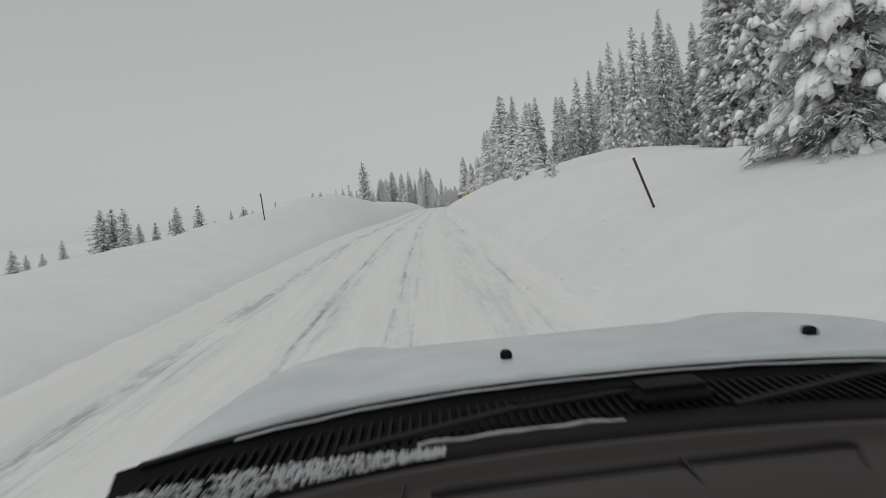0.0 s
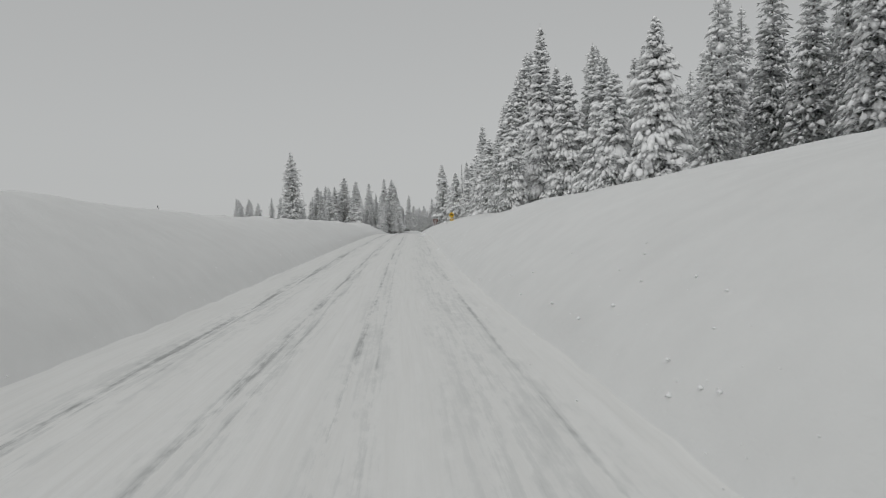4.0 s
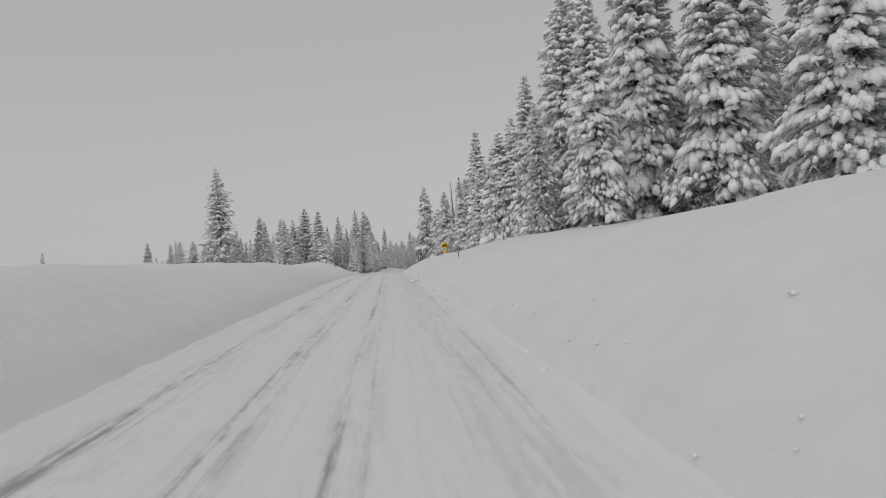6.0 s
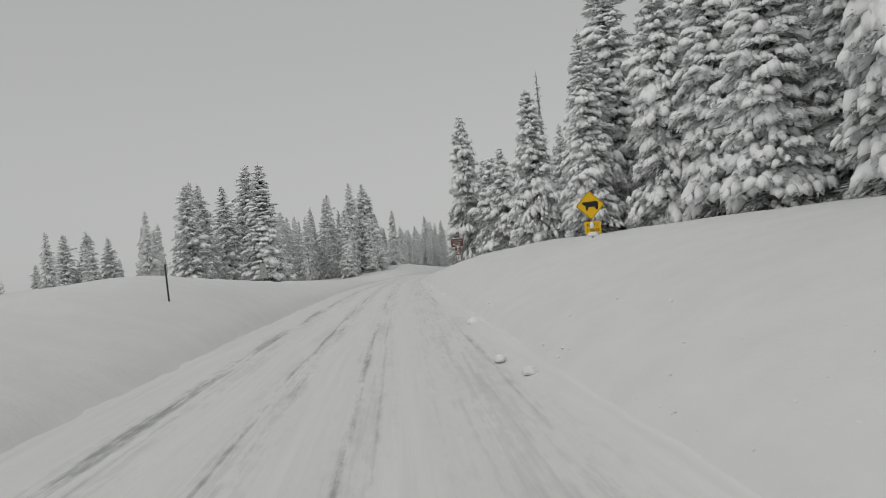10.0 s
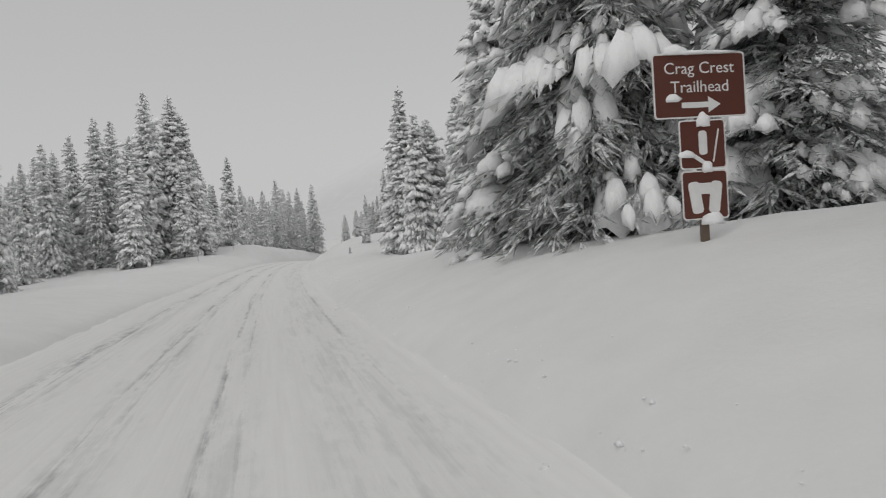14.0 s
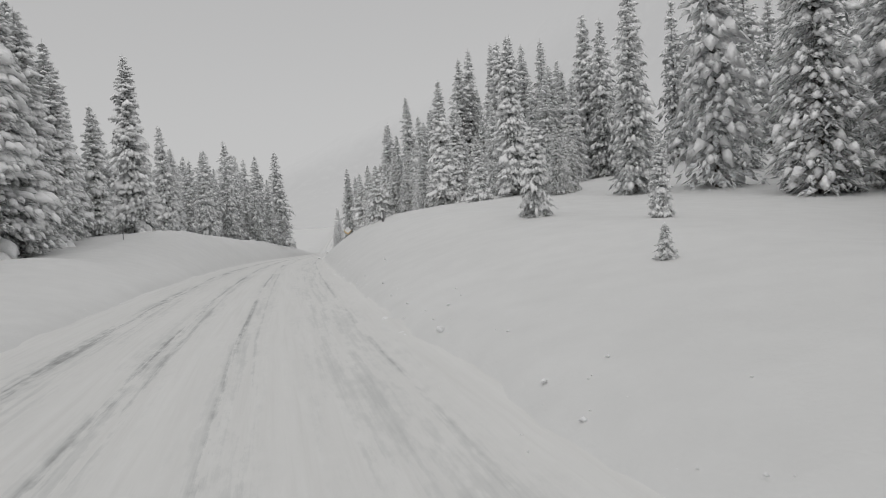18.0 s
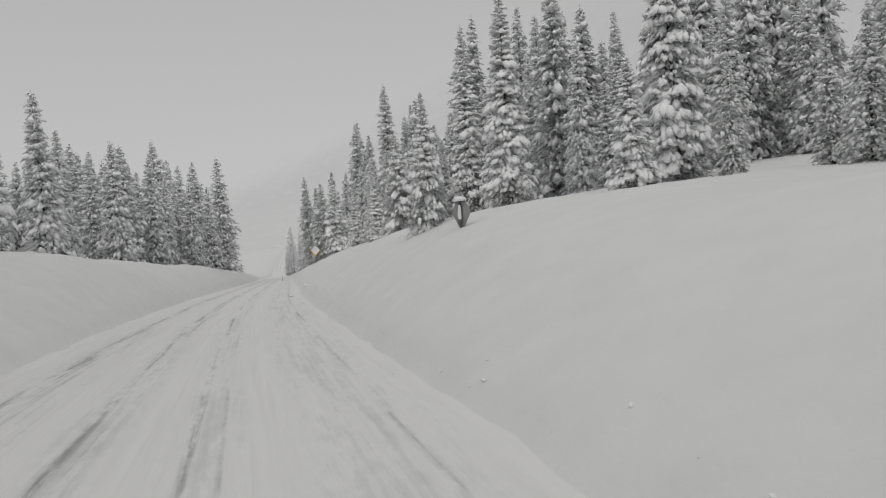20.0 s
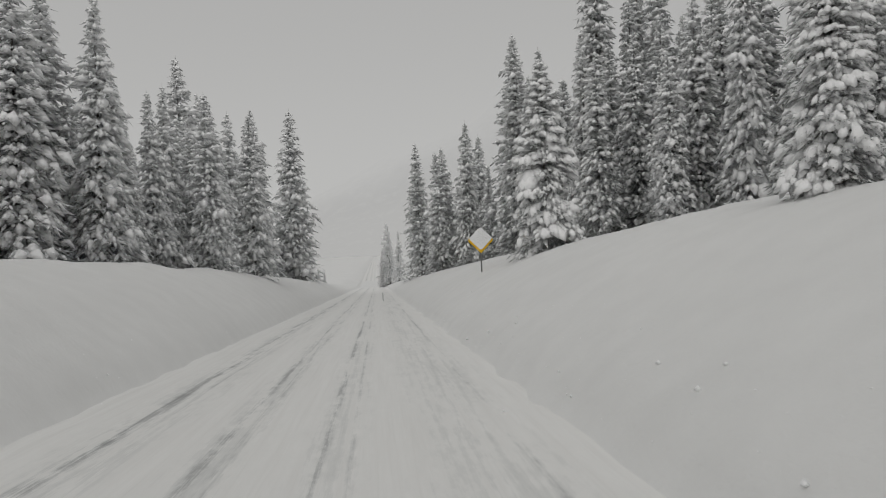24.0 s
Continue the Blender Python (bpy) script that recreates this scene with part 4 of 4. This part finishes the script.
# ---- snow chunks and crumbs along the edge of the road ----
chunk_kinds = []
for seed in range(4):
    bm = snow_clump(40 + seed, 0.5, 0.42, 0.38, (0, 0, 0.12))
    me = bpy.data.meshes.new("snow_chunk")
    bm.to_mesh(me)
    bm.free()
    me.materials.append(TREE_SNOW)
    chunk_kinds.append(me)
chunks = random.Random(19)
spots = [(-3.98, 100.96, 0.2), (-3.64, 93.6, 0.15), (-3.92, 95.05, 0.12), (-2.2, 64.9, 0.17), (-2.35, 62.6, 0.13), (-0.84, 252.2, 0.15), (0.1, 253.5, 0.14)]
for y0, y1, count in ((-55, 30, 6), (30, 110, 26), (110, 190, 12), (190, 290, 24)):
    for _ in range(count):
        y = chunks.uniform(y0, y1)
        spots.append((float(road_x(y)) + RIGHT_EDGE + chunks.gauss(0.05, 0.16), y, 0.05 + 0.09 * chunks.random() ** 2))
for x, y, r in spots:
    ob = new("snow_chunk", chunk_kinds[chunks.randrange(4)])
    s_off = x - float(road_x(y))
    ob.matrix_basis = pose(x, y, max(float(road_z(y)), float(ground_z(x, y)) if s_off > RIGHT_EDGE + 0.3 else -99) + 0.02, chunks.uniform(-15, 15), chunks.uniform(-15, 15), chunks.uniform(0, 360)) @ Matrix.Diagonal((r * 2, r * 2, r * 1.7, 1))
    tagged(ob, "loose chunk of snow fallen at the road edge", "snow chunk", "chunks along the road edge")

# crumbs of ploughed snow along both edges, past counting
def crumbs():
    rng = np.random.RandomState(77)
    base = np.array([(1, 0, 0), (-1, 0, 0), (0, 1, 0), (0, -1, 0), (0, 0, 1), (0, 0, -0.4)], float)
    tri = np.array([(0, 2, 4), (2, 1, 4), (1, 3, 4), (3, 0, 4), (2, 0, 5), (1, 2, 5), (3, 1, 5), (0, 3, 5)])
    verts, faces = [], []
    count = 2400
    ys = rng.uniform(-60, 285, count)
    near = RIGHT_EDGE + rng.normal(0.1, 0.22, count) + 1.3 * rng.rand(count) ** 3
    side = np.where(rng.rand(count) < 0.85, near, LEFT_EDGE - np.abs(rng.normal(0.1, 0.35, count)))
    xs = road_x(ys) + side
    edge = (side < RIGHT_EDGE + 0.35) & (side > LEFT_EDGE - 0.35)
    zs = np.maximum(ground_z(xs, ys), np.where(edge, road_z(ys) + 0.02, -99.0))
    for x, y, z in zip(xs, ys, zs):
        r = 0.010 + 0.032 * rng.rand() ** 4
        spin = rng.uniform(0, 6.28)
        c, s2 = math.cos(spin), math.sin(spin)
        p = base * rng.uniform(0.6, 1.3, (6, 1)) * r
        faces += (tri + len(verts)).tolist()
        verts += np.stack([x + p[:, 0] * c - p[:, 1] * s2, y + p[:, 0] * s2 + p[:, 1] * c, z + p[:, 2] + r * 0.2], 1).tolist()
    return mesh_from("snow_crumbs", verts, faces, TREE_SNOW, True)


tagged(new("snow_crumbs", crumbs()), "crumbs of ploughed snow strewn along the road edges", "snow crumbs", kind="stuff")

# ---- the vehicle at the start of the drive: white bonnet, cowl, wipers and dash, seen from the driver's seat ----
CAR_PAINT, t, b = mat("white_car_paint", 0.35)
v = place_vec(t)
k = noise_node(t, 5.0, 5, 0.6, v)
t.links.new(ramp(t, k, [(0.35, (0.50, 0.53, 0.55)), (0.7, (0.60, 0.63, 0.65))]), b.inputs["Base Color"])
bump(t, b, noise_node(t, 30.0, 4, 0.6, v), 0.15, 0.01)
BLACK_PLASTIC = paint_mat("black_plastic", (0.007, 0.007, 0.0075), 0.75)
BLACK_PLASTIC.node_tree.nodes["Principled BSDF"].inputs["Specular IOR Level"].default_value = 0.15
SLUSH = snow_mat("wet_slush", (0.50, 0.51, 0.52), 60.0, 12.0)
RUBBER = paint_mat("rubber", (0.015, 0.015, 0.015), 0.8)
DASH = paint_mat("brown_dash_vinyl", (0.020, 0.010, 0.009), 0.55)
CLEAR, t, b = mat("window_glass", 0.05)
b.inputs["Transmission Weight"].default_value = 1.0
b.inputs["IOR"].default_value = 1.45

car = new("car")
car_at = Vector((PATH[0][1].translation.x, PATH[0][1].translation.y, 0))
CAR_TURN = 4.9
CX = 0.36
car.matrix_basis = Matrix.Translation((car_at.x, car_at.y, float(road_z(car_at.y)))) @ pose(0, 0, 0, 0, 0, CAR_TURN)
tagged(car, "white car with snow-dusted bonnet, black cowl and brown dash", "car")


def bonnet_z(u, v):
    z = 1.366 - 0.035 * (v - 1.45) - 0.10 * np.clip((v - 1.5) / 1.15, 0, 2) ** 2.6 - 0.09 * np.abs(u) ** 7
    return z + 0.022 * smooth(0.60, 0.70, np.abs(u)) * smooth(0.98, 0.84, np.abs(u)) * smooth(1.55, 1.85, v)


us, vs2 = np.linspace(-1.04, 1.04, 45), np.linspace(0, 1, 30)
ug, vg = np.meshgrid(us, vs2)
rear = 1.505 - 0.27 * np.abs(ug) ** 2.4
vv = rear + (2.78 - 0.14 * np.abs(ug) ** 3 - rear) * vg
zz = bonnet_z(ug, vv)
verts = np.stack([(ug * (1 - 0.14 * smooth(1.6, 2.7, vv)) + CX).ravel(), vv.ravel(), zz.ravel()], 1)
low = verts.copy()
low[:, 2] -= 0.03
n, m2 = len(us), len(vs2)
i = (np.arange(m2 - 1)[:, None] * n + np.arange(n - 1)[None]).ravel()
faces = [tuple(q) for q in np.stack([i, i + 1, i + n + 1, i + n], 1)]
off = n * m2
faces += [tuple(off + q for q in reversed(f)) for f in faces]
rim = list(range(n)) + [r * n + n - 1 for r in range(1, m2)] + [(m2 - 1) * n + c for c in range(n - 2, -1, -1)] + [r * n for r in range(m2 - 2, 0, -1)]
faces += [(rim[j], off + rim[j], off + rim[(j + 1) % len(rim)], rim[(j + 1) % len(rim)]) for j in range(len(rim))]
bonnet = part("bonnet", mesh_from("bonnet", verts.tolist() + low.tolist(), faces, CAR_PAINT, True), car, "white bonnet dusted with snow")
for x, y in ((0.168, 1.75), (0.928, 1.68)):
    bm = bmesh.new()
    box(bm, (0.028, 0.04, 0.024), pose(x, y, float(bonnet_z(x - CX, y)) + 0.008))
    for q in bm.verts:
        if q.co.z > 1.38:
            q.co.x = x + (q.co.x - x) * 0.65
    bmesh.ops.bevel(bm, geom=list(bm.edges), offset=0.005, segments=2, affect="EDGES")
    part("washer_nozzle", (bm, BLACK_PLASTIC), bonnet, "black washer nozzle")


def strip(name, rows, material, label="", smooth_shade=True, parent=None):
    """A surface across the car from rows of (v, z), bowed back towards the sides."""
    xs = np.linspace(-0.98, 0.98, 33)
    pts = [(x + CX, v0 - 0.27 * abs(x) ** 2.4, z0 - 0.03 * abs(x) ** 3) for v0, z0 in rows for x in xs]
    w = len(xs)
    fs = [(r * w + c, r * w + c + 1, (r + 1) * w + c + 1, (r + 1) * w + c) for r in range(len(rows) - 1) for c in range(w - 1)]
    return part(name, mesh_from(name, pts, fs, material, smooth_shade), parent or car, label)


cowl = strip("cowl_panel", ((1.508, 1.352), (1.50, 1.345), (1.46, 1.318), (1.28, 1.318), (1.20, 1.330), (1.16, 1.325), (1.155, 1.28)), BLACK_PLASTIC, "black cowl grille with slush")
slat = bmesh.new()
box(slat, (0.007, 0.14, 0.016), Matrix.Identity(4))
slat_mesh = bpy.data.meshes.new("slat")
slat.to_mesh(slat_mesh)
slat.free()
slat_mesh.materials.append(BLACK_PLASTIC)
for j in range(92):
    x = -0.92 + 1.84 * j / 91
    ob = new("slat", slat_mesh)
    ob.parent = cowl
    ob.matrix_basis = pose(x + CX, 1.38 - 0.27 * abs(x) ** 2.4, 1.322 - 0.03 * abs(x) ** 3, 3, 0, 0)
seal_line = [(x + CX, 1.498 - 0.27 * abs(x) ** 2.4, 1.352 - 0.03 * abs(x) ** 3) for x in np.linspace(-0.94, 0.94, 25)]
# grains of slush heaped on the corner of the cowl
grains = random.Random(5)
gv, gf = [], []
for _ in range(1100):
    x = -0.99 + 0.62 * grains.random() ** 1.15
    v0 = grains.uniform(1.165, 1.40 - 0.20 * (x + 0.99) / 0.62) - 0.27 * abs(x) ** 2.4
    rr, n = grains.uniform(0.002, 0.0055), len(gv)
    z0 = 1.336 - 0.03 * abs(x) ** 3
    gv += [(x + CX - rr * 1.3, v0, z0), (x + CX, v0 - rr, z0), (x + CX + rr * 1.3, v0, z0), (x + CX, v0 + rr, z0), (x + CX, v0, z0 + rr * 1.2)]
    gf += [(n, n + 1, n + 4), (n + 1, n + 2, n + 4), (n + 2, n + 3, n + 4), (n + 3, n, n + 4), (n + 3, n + 2, n + 1, n)]
tagged(part("slush_grains", mesh_from("slush_grains", gv, gf, SLUSH), cowl, "melting grains of slush"), kind="stuff")


def rod(points, r, material, name, parent, label=""):
    cu = bpy.data.curves.new(name, "CURVE")
    cu.dimensions, cu.bevel_depth, cu.bevel_resolution = "3D", r, 2
    sp = cu.splines.new("POLY")
    sp.points.add(len(points) - 1)
    for q, p in zip(sp.points, points):
        q.co = (*p, 1)
    ob = new(name, cu)
    me = bpy.data.meshes.new_from_object(ob.evaluated_get(bpy.context.evaluated_depsgraph_get()))
    bpy.data.objects.remove(ob)
    me.materials.clear()
    me.materials.append(material)
    return part(name, me, parent, label)


rod(seal_line, 0.006, RUBBER, "seal", cowl)
rod([(x, y - 0.010 - 0.003 * math.sin(x * 47), z - 0.002 + 0.0015 * math.sin(x * 31)) for x, y, z in seal_line[2:21]], 0.0032, SLUSH, "slush", cowl, "thin slush along the seal")
rod([(x + CX, 1.285 - 0.27 * abs(x) ** 2.4 + 0.004 * math.sin(x * 60), 1.318 + 0.002 * math.sin(x * 45)) for x in np.linspace(-0.42, -0.02, 16)], 0.0045, SLUSH, "slush", cowl, "thin slush below the wiper")
for x0, x1 in ((0.50, -0.22), (1.16, 0.52)):
    arm = rod([(x0, 1.40, 1.345), (x0 - 0.15, 1.395, 1.350), ((x0 + x1) / 2, 1.35, 1.346)], 0.008, BLACK_PLASTIC, "wiper_arm", car, "black wiper arm at rest")
    rod([(x0 - 0.06, 1.405, 1.342), ((x0 + x1) / 2, 1.345, 1.342), (x1 + 0.02, 1.255 - 0.05 * (x1 < 0), 1.336)], 0.007, RUBBER, "wiper_blade", arm)
bm = bmesh.new()
box(bm, (0.17, 0.11, 0.05), pose(0.46, 1.375, 1.334, 0, 0, 2))
bmesh.ops.bevel(bm, geom=list(bm.edges), offset=0.02, segments=3, affect="EDGES")
part("wiper_cover", (bm, BLACK_PLASTIC), car, "black plastic wiper pivot cover")
dash = strip("dashboard", ((1.155, 1.29), (1.145, 1.325), (1.125, 1.338), (1.105, 1.336), (1.092, 1.322), (1.06, 1.320), (0.98, 1.326), (0.70, 1.345), (0.58, 1.31), (0.50, 1.15), (0.52, 0.75)), DASH, "brown vinyl dashboard top")
bm = shape([(-0.36, 0), (0.30, 0), (0.31, 0.012), (0.28, 0.024), (-0.34, 0.024), (-0.37, 0.012)], 0.006, (0, 0, 0))
bmesh.ops.transform(bm, matrix=pose(0.335, 1.025, 1.3245, -88, 0, 3), verts=bm.verts)
part("vent", (bm, BLACK_PLASTIC), dash, "dark defroster slot")
for x in (-0.08, 0.36, 0.62, 0.70):
    bm = bmesh.new()
    box(bm, (0.004, 0.11, 0.004), pose(x, 1.0, 1.327, 0, 0, -25 if x > 0.5 else -4))
    part("seam", (bm, RUBBER), dash)

# body below the bonnet, cabin shell and wheels
half = 0.99
for sgn, nm in ((-1, "side_body"), (1, "side_body")):
    prof = [(-2.5, 0.55), (-2.45, 1.25), (-2.3, 1.30), (0.9, 1.30), (1.2, 1.27), (2.40, 1.16), (2.70, 1.0), (2.80, 0.55), (2.45, 0.5)]
    arch = [(2.02 + 0.46 * math.cos(a), 0.42 + 0.46 * math.sin(a)) for a in np.linspace(0.15, math.pi - 0.15, 9)]
    arch2 = [(-1.60 + 0.46 * math.cos(a), 0.42 + 0.46 * math.sin(a)) for a in np.linspace(0.15, math.pi - 0.15, 9)]
    line = prof + arch + [(1.5, 0.42), (-1.1, 0.42)] + arch2
    bm = bmesh.new()
    outer = [bm.verts.new((CX + sgn * half, p, z)) for p, z in line]
    inner = [bm.verts.new((CX + sgn * (half - 0.06), p, z)) for p, z in line]
    bm.faces.new(outer)
    bm.faces.new(list(reversed(inner)))
    for j in range(len(line)):
        bm.faces.new((outer[j], inner[j], inner[(j + 1) % len(line)], outer[(j + 1) % len(line)]))
    bmesh.ops.recalc_face_normals(bm, faces=bm.faces)
    side_ob = part(nm, (bm, CAR_PAINT), car)
    for p0, p1 in ((0.05, 1.1), (-1.05, 0.02)):
        bm = bmesh.new()
        box(bm, (0.02, p1 - p0 - 0.02, 0.70), pose(CX + sgn * (half + 0.005), (p0 + p1) / 2, 0.93))
        bmesh.ops.bevel(bm, geom=list(bm.edges), offset=0.008, segments=2, affect="EDGES")
        door = part("door", (bm, CAR_PAINT), car)
        bm = bmesh.new()
        box(bm, (0.03, 0.16, 0.03), pose(CX + sgn * (half + 0.03), p0 + 0.16, 1.12))
        part("handle", (bm, BLACK_PLASTIC), door)
    for p0, p1 in ((-0.40, 0.35), (-1.05, -0.5), (-2.1, -1.12)):
        bm = bmesh.new()
        box(bm, (0.006, p1 - p0, 0.50), pose(CX + sgn * 0.91, (p0 + p1) / 2, 1.62, 0, -sgn * 10, 0))
        pane = part("side_window", (bm, CLEAR), car)
    for p0, p1 in ((0.62, -0.05), (-0.45, -0.45), (-1.08, -1.10), (-2.28, -2.12)):
        rod([(CX + sgn * 0.95, p0, 1.33), (CX + sgn * 0.82, p1, 1.94)], 0.035, CAR_PAINT, "pillar", car)
    for p in (2.02, -1.60):
        bm = bmesh.new()
        bmesh.ops.create_cone(bm, cap_ends=True, segments=32, radius1=0.40, radius2=0.40, depth=0.26, matrix=pose(CX + sgn * 0.86, p, 0.40, 0, 90, 0))
        bmesh.ops.bevel(bm, geom=[e for e in bm.edges if len(e.link_faces) == 2 and e.calc_face_angle(0) > 1], offset=0.05, segments=3, affect="EDGES")
        wheel = part("wheel", (bm, RUBBER), car, "black winter tyre")
        bm = bmesh.new()
        bmesh.ops.create_cone(bm, cap_ends=True, segments=24, radius1=0.25, radius2=0.22, depth=0.05, matrix=pose(CX + sgn * 1.0, p, 0.40, 0, sgn * 90, 0))
        part("rim", (bm, SIGN_BACK), wheel)
bm = bmesh.new()
box(bm, (1.72, 2.60, 0.05), pose(CX, -0.86, 1.98))
bmesh.ops.bevel(bm, geom=list(bm.edges), offset=0.022, segments=3, affect="EDGES")
part("roof", (bm, CAR_PAINT), car, "white roof")
for nm, size, at, material in (("floor_pan", (1.85, 4.6, 0.08), (CX, 0.1, 0.46), BLACK_PLASTIC), ("front_bumper", (1.94, 0.16, 0.42), (CX, 2.76, 0.66), BLACK_PLASTIC), ("grille", (1.10, 0.05, 0.24), (CX, 2.80, 1.00), BLACK_PLASTIC), ("tailgate", (1.86, 0.08, 0.78), (CX, -2.48, 0.92), CAR_PAINT), ("rear_seat", (1.5, 0.5, 0.7), (CX, -1.4, 0.85), DASH)):
    bm = bmesh.new()
    box(bm, size, pose(*at))
    bmesh.ops.bevel(bm, geom=list(bm.edges), offset=min(size) * 0.3, segments=2, affect="EDGES")
    part(nm, (bm, material), car)
for sgn in (-1, 1):
    bm = bmesh.new()
    box(bm, (0.34, 0.08, 0.18), pose(CX + sgn * 0.76, 2.76, 1.0))
    bmesh.ops.bevel(bm, geom=list(bm.edges), offset=0.03, segments=3, affect="EDGES")
    part("headlight", (bm, SIGN_BACK), car, "pale headlight unit")
